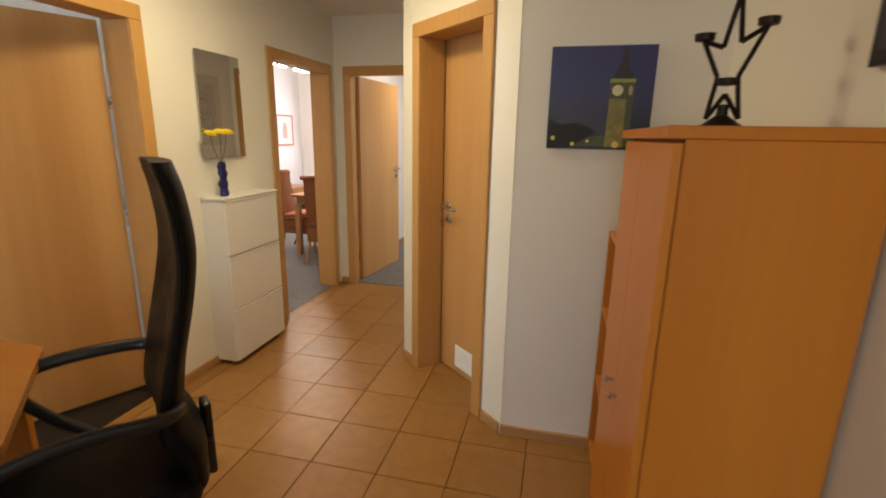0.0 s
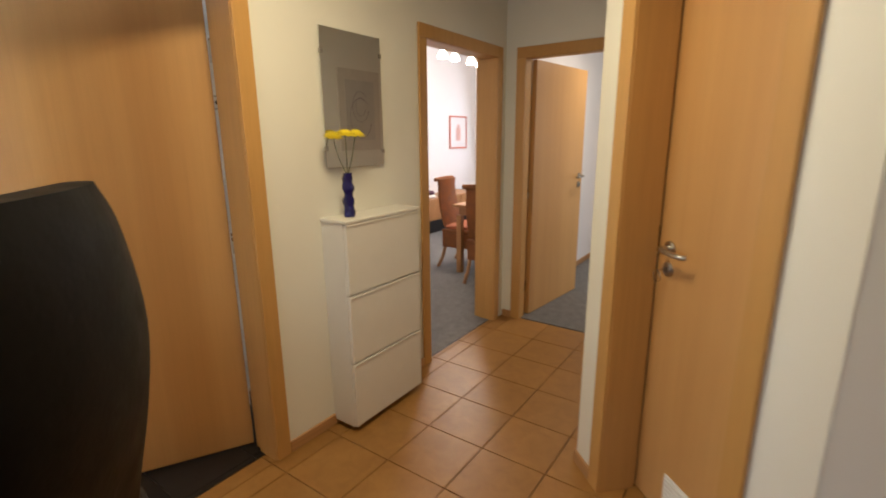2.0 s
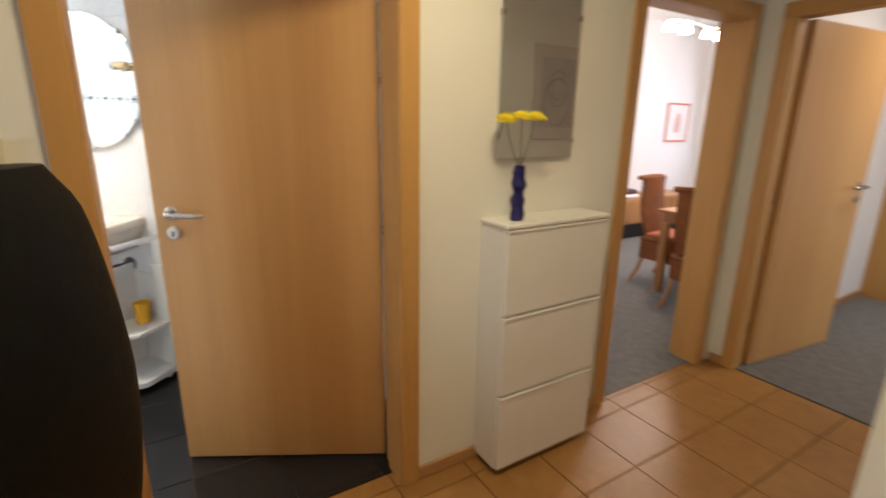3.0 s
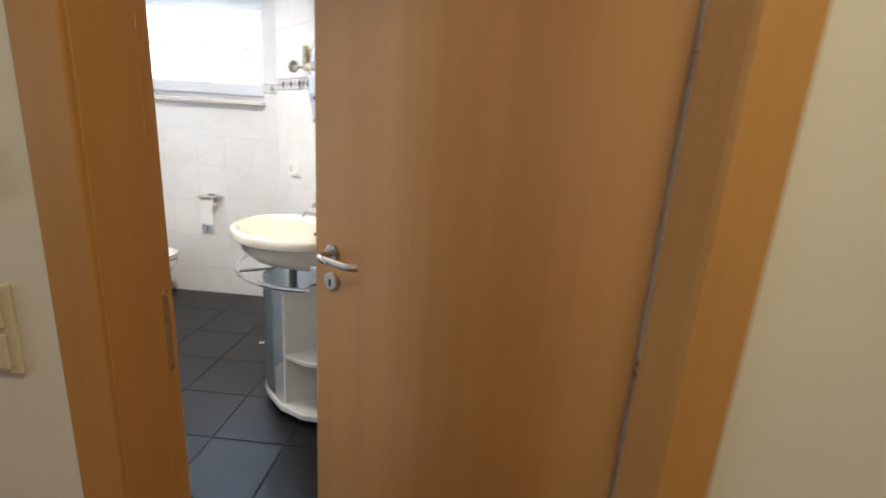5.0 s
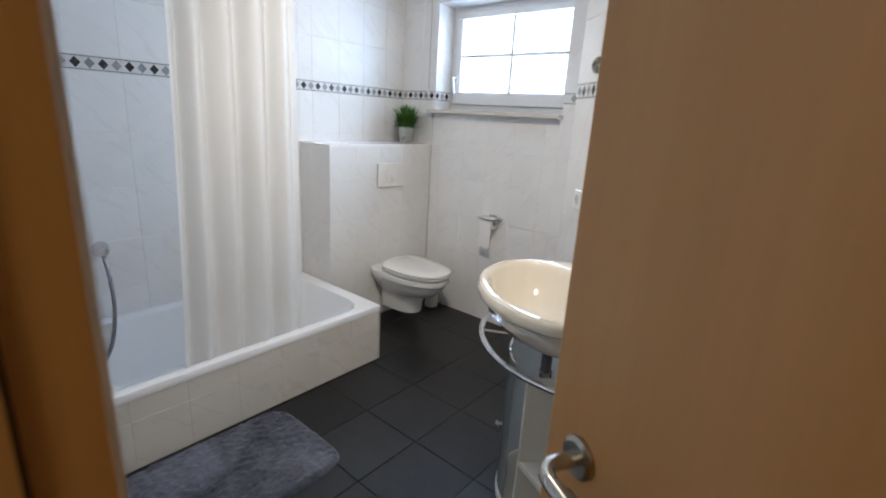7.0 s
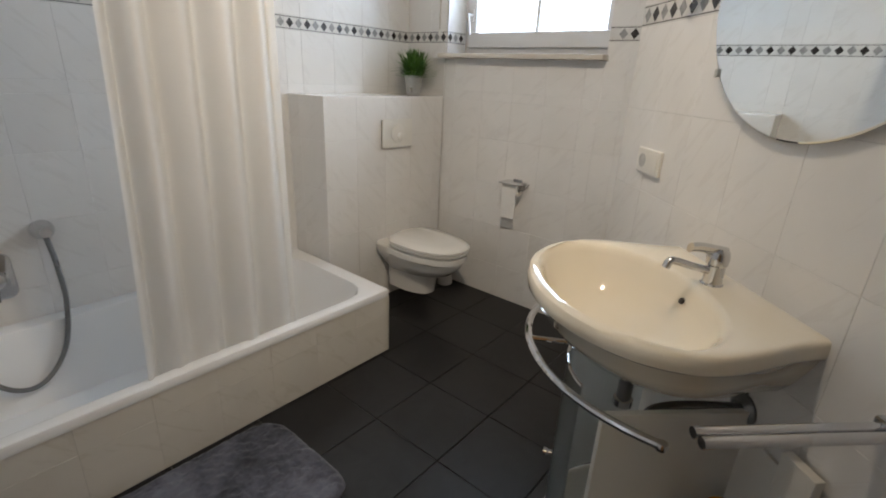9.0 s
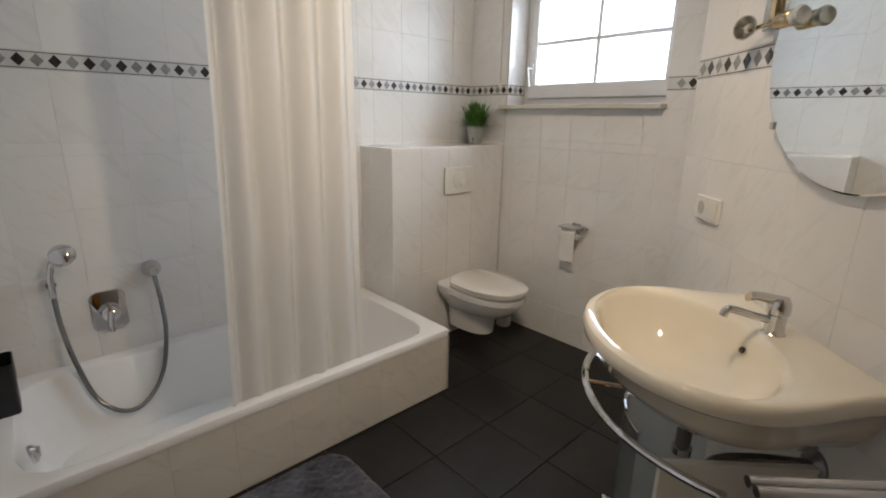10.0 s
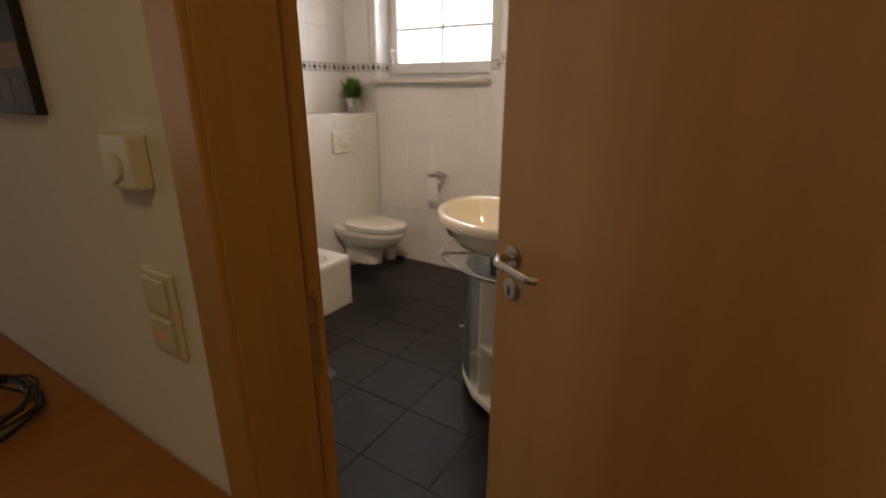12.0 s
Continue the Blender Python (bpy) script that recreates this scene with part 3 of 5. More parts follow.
def shoe_cabinet():
    e = thing("shoe_cabinet", pose(0.001, 2.345, 0.03), "slim white lacquered shoe cabinet with three flaps, hung on the wall", "cabinet")
    d, w, h = 0.165, 0.53, 1.035
    part("body", box((0, d - 0.02, 0, w, 0, h), bevel=0.003), LACQUER, e)
    part("top", box((-0.0, d + 0.006, -0.006, w + 0.006, h, h + 0.016), bevel=0.004), LACQUER, e)
    for k in range(3):
        z0 = 0.006 + k * 0.345
        bm = box((d - 0.02, d, 0.002, w - 0.002, z0, z0 + 0.336), bevel=0.003)
        f = part("flap", bm, LACQUER, e)
        part("grip_lip", box((d - 0.02, d - 0.008, 0.01, w - 0.01, z0 + 0.336, z0 + 0.342)), LACQUER, f)
        part("grip_edge", box((d - 0.012, d + 0.004, 0.004, w - 0.004, z0 + 0.324, z0 + 0.336), bevel=0.002), LACQUER, f)


shoe_cabinet()


def flower_vase():
    e = thing("flower_vase", pose(0.095, 2.44, 1.0815), "twisted cobalt blue glass vase with three yellow flowers", "vase")
    rings = []
    for k in range(25):
        z = 0.205 * k / 24
        r = 0.0245 + 0.0035 * math.sin(k * 0.9)
        if k > 21:
            r = 0.021
        rings.append([((r + 0.002 * math.cos(4 * a + k * 0.5)) * math.cos(a) + 0.003 * math.sin(k * 0.55), (r + 0.002 * math.cos(4 * a + k * 0.5)) * math.sin(a), z) for a in (2 * math.pi * i / 20 for i in range(20))])
    part("vase", loft(rings), COBALT, e, smooth=True)
    rnd = random.Random(4)
    for dx, dy, dz, bend in ((0.0, -0.075, 0.375, -0.02), (0.02, -0.02, 0.385, 0.01), (0.01, 0.055, 0.385, 0.015)):
        part("stem", tube(curve_points([(0, 0, 0.19), (bend, dy * 0.4, 0.28), (dx, dy, dz)], 5), 0.0022, 6), STEM, e, smooth=True)
        bm = bmesh.new()
        for ring, (n, rad, lift) in enumerate(((18, 0.048, -0.006), (18, 0.047, 0.000), (16, 0.040, 0.005), (13, 0.030, 0.009), (9, 0.019, 0.012))):
            for i in range(n):
                a = 2 * math.pi * (i + 0.5 * ring) / n + rnd.uniform(-0.1, 0.1)
                ca, sa = math.cos(a), math.sin(a)
                rr, w, up = rad * rnd.uniform(0.9, 1.08), 0.0078, lift + rnd.uniform(-0.002, 0.002)
                vs = [bm.verts.new((ca * q - sa * sd * w * k, sa * q + ca * sd * w * k, g)) for q, sd, k, g in
                      ((0.004, -1, 0.5, up * 0.6), (rr * 0.6, -1, 1.2, up), (rr, 0, 1, up - 0.006), (rr * 0.6, 1, 1.2, up), (0.004, 1, 0.5, up * 0.6))]
                bm.faces.new(vs)
        bm.transform(pose(dx + 0.004, dy, dz, 0, 12, 0))
        part("blossom", bm, PETAL, e)
        part("calyx", lathe([(0.004, -0.012), (0.016, -0.004), (0.018, 0.002)], 12), FLOWERHEART, e, m=pose(dx, dy, dz))


flower_vase()

e = thing("wall_mirror", pose(0.0, 2.392, 1.306), "frameless rectangular mirror on the hall wall", "mirror")
part("backing", box((0.001, 0.012, 0.01, 0.38, 0.01, 0.605)), DARKMETAL, e)
part("glass", box((0.012, 0.017, 0.0, 0.388, 0.0, 0.614), bevel=0.001), MIRROR, e)
for y, z in ((0.0, 0.08), (0.0, 0.50), (0.380, 0.52), (0.380, 0.06)):
    part("clip", box((0.010, 0.021, y - 0.004, y + 0.012, z, z + 0.02), bevel=0.002), STEEL, e)

e = thing("thermostat", pose(0.0, 0.91, 1.305), "ivory room thermostat with a round dial", "thermostat")
part("housing", box((0.0005, 0.027, 0, 0.085, 0, 0.078), bevel=0.004), CREAMPLASTIC, e)
bm = lathe([(0.021, 0), (0.021, 0.003), (0.019, 0.0045)], 24)
part("dial", bm, CREAMPLASTIC, e, smooth=True, m=pose(0.027, 0.033, 0.03, 0, 90, 0))
e = thing("light_switch", pose(0.0, 0.912, 1.022), "ivory double rocker switch with a red pilot light", "switch")
part("surround", box((0.0005, 0.010, 0, 0.086, 0, 0.152), bevel=0.004), CREAMPLASTIC, e)
for z in (0.012, 0.081):
    part("rocker", box((0.010, 0.017, 0.012, 0.074, z, z + 0.060), bevel=0.003), CREAMPLASTIC, e)
part("pilot_light", box((0.017, 0.0178, 0.037, 0.049, 0.036, 0.042)), REDLED, e, "small glowing red pilot light")

e = thing("dark_picture", pose(0.0, 0.29, 1.40), "dark unframed canvas with an ochre band, beside the switches", "picture")
part("canvas", box((0.001, 0.018, 0, 0.40, 0, 0.52), bevel=0.002), simple("dark_canvas", (0.016, 0.012, 0.010), 0.6, 0, 0.5, 18), e)
part("ochre_band", box((0.018, 0.0186, 0.02, 0.395, 0.075, 0.115)), simple("ochre_paint", (0.22, 0.10, 0.03), 0.6, 0, 0.4, 30), e)
part("dark_pattern", box(*[(0.018, 0.0185, 0.03 + k * 0.062, 0.075 + k * 0.062, 0.02, 0.06) for k in range(6)]), simple("umber_paint", (0.07, 0.045, 0.02), 0.6, 0, 0.4, 30), e)


def corner_desk():
    e = thing("corner_desk", pose(0, 0, 0), "cherry veneer corner desk with a slanted front edge", "desk")
    out = [(0.004, 1.06), (0.45, 1.06), (0.88, 0.65), (0.88, -0.9), (0.004, -0.9)]
    part("desktop", prism(out, 0.737, 0.765, 0.003), DESKWOOD, e)
    part("end_panel", box((0.03, 0.40, 1.0, 1.02, 0, 0.736), bevel=0.002), CHERRY, e)
    part("back_panel", box((0.02, 0.038, -0.86, 0.995, 0.3, 0.736), bevel=0.002), CHERRY, e)
    part("far_panel", box((0.05, 0.82, -0.88, -0.86, 0, 0.736), bevel=0.002), CHERRY, e)


corner_desk()
e = thing("cable_coil", pose(0.17, 0.42, 0.766), "tangled black cables lying on the desk", "cables")
rnd = random.Random(7)
for k in range(4):
    pts = [(0.10 * math.cos(a * 0.7 + k) + rnd.uniform(-0.02, 0.02), 0.13 * math.sin(a * 0.7 + k) + rnd.uniform(-0.02, 0.02), 0.008 + 0.011 * k + rnd.uniform(0, 0.012)) for a in range(19)]
    part("cable", tube(curve_points(pts, 4), 0.0035, 6), BLACKPLASTIC, e, smooth=True)


def office_chair():
    e = thing("office_chair", pose(0.816, 0.905, 0, 0, 0, 140.3), "high-backed black leather office chair with loop armrests", "chair")
    # side line of the tall back: local y (front is +), z
    line = curve_points([(0, -0.245, 0.44), (0, -0.235, 0.56), (0, -0.195, 0.66), (0, -0.215, 0.82), (0, -0.255, 1.0), (0, -0.275, 1.15), (0, -0.262, 1.30), (0, -0.240, 1.385)], 5)
    rings = []
    n = len(line)
    for i, p in enumerate(line):
        t = i / (n - 1)
        hw = 0.225 - 0.035 * max(0, t - 0.55) / 0.45 - 0.03 * max(0, 0.2 - t) / 0.2
        if t > 0.93:
            hw -= 0.02 * (t - 0.93) / 0.07
        th = 0.028 + 0.018 * math.exp(-((t - 0.22) / 0.12) ** 2)
        ring = []
        for a in range(28):
            ang = 2 * math.pi * a / 28
            cx, cy = math.cos(ang), math.sin(ang)
            x = hw * math.copysign(abs(cx) ** 0.45, cx)
            y = th * math.copysign(abs(cy) ** 0.7, cy) + 0.030 * (x / 0.22) ** 2
            ring.append((x, p.y + y, p.z))
        rings.append(ring)
    back = part("backrest", loft(rings), LEATHER, e, smooth=True)
    for s in (-1, 1):
        part("piping", tube([(s * (0.218 - 0.035 * max(0, i / n - 0.55) / 0.45), p.y + 0.032, p.z) for i, p in enumerate(line[2:-2])], 0.006, 6), LEATHER, back, smooth=True)
    out = rounded(-0.24, 0.24, -0.24, 0.25, 0.08)
    rings = [[(x * k, y * k, z) for x, y in out] for k, z in ((0.86, 0.405), (0.98, 0.42), (1.0, 0.45), (0.98, 0.475), (0.88, 0.492), (0.5, 0.488))]
    part("seat", loft(rings), LEATHER, e, smooth=True)
    for s in (-1, 1):
        x = s * 0.275
        pts = curve_points([(s * 0.215, -0.20, 0.73), (x, -0.15, 0.745), (x, 0.0, 0.752), (x, 0.13, 0.738), (x, 0.195, 0.70), (x, 0.185, 0.645), (x, 0.10, 0.535), (x * 0.95, 0.02, 0.465), (s * 0.20, -0.02, 0.42)], 6)
        part("armrest", tube(pts, 0.017, 10, flat=1.25), BLACKPLASTIC, e, smooth=True)
    part("mechanism", box((-0.11, 0.11, -0.16, 0.12, 0.36, 0.405), bevel=0.012), BLACKPLASTIC, e)
    part("tilt_knob", tube([(-0.11, -0.05, 0.385), (-0.16, -0.05, 0.385)], 0.012), BLACKPLASTIC, e, smooth=True)
    part("back_knob", lathe([(0.012, 0), (0.015, 0.005), (0.015, 0.018), (0.011, 0.021)], 16), BLACKPLASTIC, e, smooth=True, m=pose(-0.03, -0.275, 0.50, 90, 0, 0))
    part("back_bracket", box((-0.035, 0.035, -0.300, -0.272, 0.36, 0.62), bevel=0.01), BLACKPLASTIC, e)
    part("gas_lift", lathe([(0.03, 0.1), (0.03, 0.25), (0.016, 0.255), (0.016, 0.37)], 20), BLACKPLASTIC, e, smooth=True)
    for k in range(5):
        a = 2 * math.pi * (k + 0.3) / 5
        ca, sa = math.cos(a), math.sin(a)
        part("base_arm", tube([(0, 0, 0.115), (0.15 * ca, 0.15 * sa, 0.105), (0.29 * ca, 0.29 * sa, 0.075)], 0.022, 8, flat=0.7), BLACKPLASTIC, e, smooth=True)
        bm = lathe([(0.012, -0.022), (0.027, -0.018), (0.027, 0.018), (0.012, 0.022)], 16)
        part("castor", bm, BLACKPLASTIC, e, smooth=True, m=pose(0.29 * ca, 0.29 * sa, 0.027, 90, 0, math.degrees(a)))


office_chair()


def tall_cabinet():
    e = thing("tall_cabinet", pose(2.275, 1.013, 0), "tall cherry veneer cabinet with two doors", "cabinet")
    d, w, h = 0.385, 0.695, 1.464
    part("body", box((0.022, d, 0.0, w, 0.0, h), bevel=0.002), CHERRY, e)
    part("top", box((-0.014, d, -0.006, w + 0.006, h, h + 0.026), bevel=0.004), CHERRY, e)
    for y0, y1, ky in ((0.002, 0.355, 0.305), (0.358, w - 0.002, 0.405)):
        dr = part("door", box((0.001, 0.020, y0, y1, 0.06, h - 0.008), bevel=0.002), CHERRY, e)
        part("knob", tube([(0.001, ky, 0.722), (-0.022, ky, 0.722)], 0.0055, 10), STEEL, dr, "small steel knob", smooth=True)
        part("knob_end", tube([(-0.022, ky - 0.012, 0.722), (-0.022, ky + 0.012, 0.722)], 0.006, 10), STEEL, dr, smooth=True)


tall_cabinet()
e = thing("low_bookshelf", pose(2.29, 1.72, 0), "low open cherry veneer bookshelf beside the cabinet", "shelf")
part("side_panel", box((0, 0.36, 0.0, 0.019, 0, 1.08), bevel=0.0015), CHERRY, e)
part("side_panel", box((0, 0.36, 0.325, 0.344, 0, 1.08), bevel=0.0015), CHERRY, e)
part("back_panel", box((0.35, 0.36, 0.019, 0.325, 0.05, 1.06)), CHERRY, e)
for z in (0.05, 0.39, 0.72, 1.061):
    part("board", box((0.004, 0.35, 0.0195, 0.3245, z, z + 0.019), bevel=0.001), CHERRY, e)

e = thing("candle_holder", pose(2.45, 1.345, 1.490, 0, 0, -16), "black iron star-shaped candle holder with two cups", "candle holder")
part("base", lathe([(0.052, 0), (0.052, 0.006), (0.032, 0.02), (0.014, 0.034), (0.012, 0.06)], 28), DARKMETAL, e, smooth=True)
star = [(0.005, 0.325), (0.018, 0.205), (0.068, 0.238), (0.022, 0.125), (0.036, 0.025), (0.0, 0.085), (-0.036, 0.025), (-0.022, 0.125), (-0.062, 0.212), (-0.018, 0.195)]
for (ax, az), (bx, bz) in zip(star, star[1:] + star[:1]):
    part("star_bar", tube([(ax, 0, az), (bx, 0, bz)], 0.0048, 6, flat=1.4), DARKMETAL, e)
for x, z in ((0.068, 0.238), (-0.062, 0.212), (0.0, 0.105)):
    part("cup", lathe([(0.008, 0), (0.022, 0.002), (0.024, 0.018), (0.021, 0.018), (0.019, 0.006), (0.004, 0.005)], 20), DARKMETAL, e, smooth=True, m=pose(x, 0.004, z))


def tower_picture():
    e = thing("tower_picture", pose(2.002, 2.084, 1.418), "night-blue canvas print of a floodlit clock tower", "picture")

    def night(nt, b):
        v = coords(nt)
        sp = nt.nodes.new("ShaderNodeSeparateXYZ")
        nt.links.new(v, sp.inputs[0])
        n = N(nt, "ShaderNodeTexNoise", Scale=9.0, Detail=5.0)
        nt.links.new(v, n.inputs["Vector"])
        m2 = N(nt, "ShaderNodeMath")
        m2.operation = "MULTIPLY_ADD"
        m2.inputs[1].default_value = 0.12
        nt.links.new(n.outputs[0], m2.inputs[0])
        nt.links.new(sp.outputs[2], m2.inputs[2])
        nt.links.new(ramp(nt, m2.outputs[0], [(0.06, (0.006, 0.008, 0.012)), (0.17, (0.008, 0.010, 0.035)), (0.34, (0.016, 0.020, 0.115)), (0.46, (0.018, 0.018, 0.105))]), b.inputs["Base Color"])
        b.inputs["Roughness"].default_value = 0.45
    part("canvas", box((0, 0.402, -0.018, -0.001, 0, 0.402), bevel=0.002), mat("night_sky_print", night), e)
    stone = simple("floodlit_stone_print", (0.20, 0.17, 0.035), 0.5, 0, 0.45, 40)
    dim = simple("dim_green_print", (0.055, 0.07, 0.02), 0.5, 0, 0.5, 40)
    y = -0.0186

    def flat(name, pts, material, dy=0.0):
        bm = bmesh.new()
        f = bm.faces.new([bm.verts.new((px, y + 0.0012, pz)) for px, pz in pts])
        out = bmesh.ops.extrude_face_region(bm, geom=[f])["geom"]
        for v in out:
            if isinstance(v, bmesh.types.BMVert):
                v.co.y = y - dy - 0.0005
        part(name, bm, material, e)
    flat("tower_shaft", [(0.232, 0.01), (0.302, 0.01), (0.302, 0.2), (0.237, 0.2)], stone)
    flat("tower_side", [(0.302, 0.01), (0.325, 0.02), (0.328, 0.2), (0.302, 0.2)], dim)
    flat("clock_stage", [(0.234, 0.2), (0.328, 0.2), (0.330, 0.272), (0.236, 0.272)], simple("clock_stage_print", (0.075, 0.065, 0.02), 0.5, 0, 0.5, 60))
    flat("green_cornice", [(0.234, 0.262), (0.330, 0.262), (0.332, 0.276), (0.236, 0.276)], simple("lit_green_print", (0.22, 0.30, 0.06), 0.5, 0, 0.4, 60), 0.0006)
    flat("spire", [(0.240, 0.276), (0.328, 0.276), (0.304, 0.32), (0.290, 0.395), (0.284, 0.395), (0.264, 0.32)], simple("slate_roof_print", (0.022, 0.018, 0.022), 0.5, 0, 0.4, 60))
    ring = [2 * math.pi * k / 20 for k in range(20)]
    flat("clock_face", [(0.266 + 0.021 * math.cos(a), 0.232 + 0.021 * math.sin(a)) for a in ring], simple("pale_clock_print", (0.60, 0.56, 0.36), 0.5), 0.0006)
    flat("clock_face", [(0.315 + 0.008 * math.cos(a), 0.232 + 0.019 * math.sin(a)) for a in ring], simple("pale_side_clock_print", (0.35, 0.32, 0.14), 0.5), 0.0006)
    flat("low_building", [(0.09, 0.012), (0.40, 0.012), (0.40, 0.045), (0.33, 0.06), (0.22, 0.055), (0.10, 0.05)], dim, -0.0003)
    flat("tree_line", [(0.002, 0.004), (0.09, 0.004), (0.20, 0.07), (0.12, 0.11), (0.05, 0.095), (0.002, 0.13)], simple("black_trees_print", (0.006, 0.008, 0.008), 0.6, 0, 0.4, 60), -0.0002)
    for px, pz, r in ((0.025, 0.043, 0.009), (0.105, 0.02, 0.008), (0.165, 0.032, 0.006), (0.275, 0.02, 0.014), (0.37, 0.03, 0.007), (0.345, 0.022, 0.006)):
        flat("street_light", [(px + r * math.cos(a), pz + r * math.sin(a)) for a in ring], simple("lamp_spot_print", (0.62, 0.50, 0.10), 0.5), 0.0008)


tower_picture()
e = thing("black_picture", pose(2.669, 0.70, 1.61), "dark framed picture above the cabinet", "picture")
part("frame", box((-0.02, -0.0005, 0, 0.465, 0, 0.45), bevel=0.003), BLACKPLASTIC, e)
part("print", box((-0.0215, -0.020, 0.03, 0.435, 0.03, 0.42)), simple("dark_print", (0.03, 0.03, 0.04), 0.4, 0, 0.5, 15), e)
e = thing("pale_drawing", pose(1.134, 3.52, 1.34), "pale line drawing on a white mount", "picture")
part("mount", box((-0.012, -0.0005, 0, 0.46, 0, 0.62), bevel=0.002), simple("off_white_mount", (0.62, 0.58, 0.50), 0.7, 0, 0.05, 20), e)
part("sheet", box((-0.0135, -0.012, 0.07, 0.39, 0.08, 0.54)), simple("grey_drawing_paper", (0.52, 0.49, 0.44), 0.7, 0, 0.1, 8), e)
for r, cz in ((0.09, 0.34), (0.055, 0.34), (0.12, 0.25)):
    part("pencil_line", tube([(-0.0142, 0.23 + r * math.cos(k / 12 * math.pi), cz + 1.3 * r * math.sin(k / 12 * math.pi)) for k in range(3, 24)], 0.0018, 5), simple("graphite", (0.16, 0.15, 0.14), 0.7), e)

# ---- dining room and bedroom, seen through the doors ----


def dining_chair(m, label):
    e = thing("dining_chair", m, label, "chair", group="chairs at the dining table")
    rings = []
    for k in range(9):
        t = k / 8
        z, y, hw = 0.46 + 0.52 * t, -0.20 - 0.09 * t - 0.03 * math.sin(t * 3.0), 0.20 - 0.035 * t + (0.02 if k == 8 else 0)
        rings.append([(x * hw, y + s + 0.025 * (1 - x * x), z) for x, s in ((-1, 0), (-0.5, 0), (0, 0), (0.5, 0), (1, 0), (1, 0.025), (0.5, 0.025), (0, 0.025), (-0.5, 0.025), (-1, 0.025))])
    part("backrest", loft(rings), RATTAN, e, smooth=True)
    part("top_roll", tube([(-0.19, -0.315, 0.975), (0, -0.295, 0.985), (0.19, -0.315, 0.975)], 0.022, 10), RATTAN, e, smooth=True)
    part("seat", box((-0.22, 0.22, -0.22, 0.22, 0.40, 0.445), bevel=0.012), RATTAN, e)
    part("cushion", box((-0.20, 0.20, -0.18, 0.205, 0.446, 0.485), bevel=0.018), CUSHION, e, "salmon pink seat cushion")
    part("apron", box((-0.215, 0.215, -0.215, 0.215, 0.24, 0.40), bevel=0.006), RATTAN, e)
    for x in (-1, 1):
        part("front_leg", tube([(x * 0.19, 0.19, 0.25), (x * 0.20, 0.21, 0.004)], 0.018, 8), OAK, e, smooth=True)
        part("back_leg", tube([(x * 0.19, -0.19, 0.25), (x * 0.20, -0.22, 0.12), (x * 0.20, -0.28, 0.004)], 0.018, 8), OAK, e, smooth=True)
    return e


ch = dining_chair(pose(-1.03, 5.31, 0.004, 0, 0, -86), "woven orange rattan dining chair with a salmon cushion")
copy_thing(ch, pose(-0.47, 4.95, 0.004, 0, 0, -4))
e = thing("dining_table", pose(-1.02, 4.97, 0.004), "oak dining table with square legs", "table")
part("tabletop", box((0, 0.76, 0, 1.3, 0.715, 0.745), bevel=0.006), OAK, e)
part("apron", box((0.05, 0.71, 0.05, 1.25, 0.63, 0.715), bevel=0.003), OAK, e)
for x in (0.03, 0.67):
    for y in (0.03, 1.21):
        part("leg", box((x, x + 0.06, y, y + 0.06, 0, 0.63), bevel=0.004), OAK, e)
e = thing("sideboard", pose(-2.845, 5.6, 0.004), "low oak sideboard on a black plinth", "sideboard")
part("plinth", box((0.0, 0.40, 0.04, 2.2, 0, 0.20), bevel=0.003), BLACKPLASTIC, e)
part("body", box((0, 0.44, 0, 2.24, 0.20, 0.53), bevel=0.004), OAK, e)
for k in range(4):
    part("drawer_front", box((0.44, 0.456, 0.01 + k * 0.558, 0.555 + k * 0.558, 0.215, 0.515), bevel=0.003), OAK, e)
e = thing("folded_blanket", pose(-2.6, 6.45, 0.5345), "folded plum and white blanket on the sideboard", "blanket")
part("lower_fold", box((-0.15, 0.15, -0.22, 0.22, 0, 0.05), bevel=0.02), PAPER, e)
part("upper_fold", box((-0.14, 0.14, -0.20, 0.20, 0.05, 0.11), bevel=0.025), simple("plum_cloth", (0.10, 0.04, 0.06), 0.9, 0, 0.2, 60), e)
e = thing("dining_picture", pose(-2.848, 7.61, 1.235), "small print in an orange-red frame", "picture")
part("mount", box((0.001, 0.012, 0.02, 0.50, 0.02, 0.52)), simple("white_print_mount", (0.72, 0.68, 0.66), 0.6, 0, 0.04, 10), e)
for s in ((0.001, 0.022, 0, 0.52, 0, 0.022), (0.001, 0.022, 0, 0.52, 0.518, 0.54), (0.001, 0.022, 0, 0.018, 0.022, 0.518), (0.001, 0.022, 0.502, 0.52, 0.022, 0.518)):
    part("frame_bar", box(s, bevel=0.003), simple("orange_red_frame", (0.55, 0.12, 0.05), 0.4, 0, 0.1, 30), e)
part("motif", box((0.012, 0.0132, 0.19, 0.33, 0.13, 0.34), (0.012, 0.0132, 0.22, 0.30, 0.34, 0.40)), simple("salmon_print", (0.60, 0.36, 0.30), 0.6, 0, 0.3, 14), e)
e = thing("ceiling_lamp", pose(-1.41, 5.78, 2.0), "ceiling lamp with four lit glass shades on a curved bar", "lamp")
part("canopy", lathe([(0.02, 0.72), (0.06, 0.77), (0.06, 0.798)], 24), STEEL, e, smooth=True)
part("stem", tube([(0, 0, 0.36), (0, 0, 0.73)], 0.009), STEEL, e, smooth=True)
part("bar", tube(curve_points([(0.03, -0.46, 0.36), (-0.03, -0.16, 0.39), (0.03, 0.16, 0.36), (-0.03, 0.44, 0.39)], 6), 0.010), STEEL, e, smooth=True)
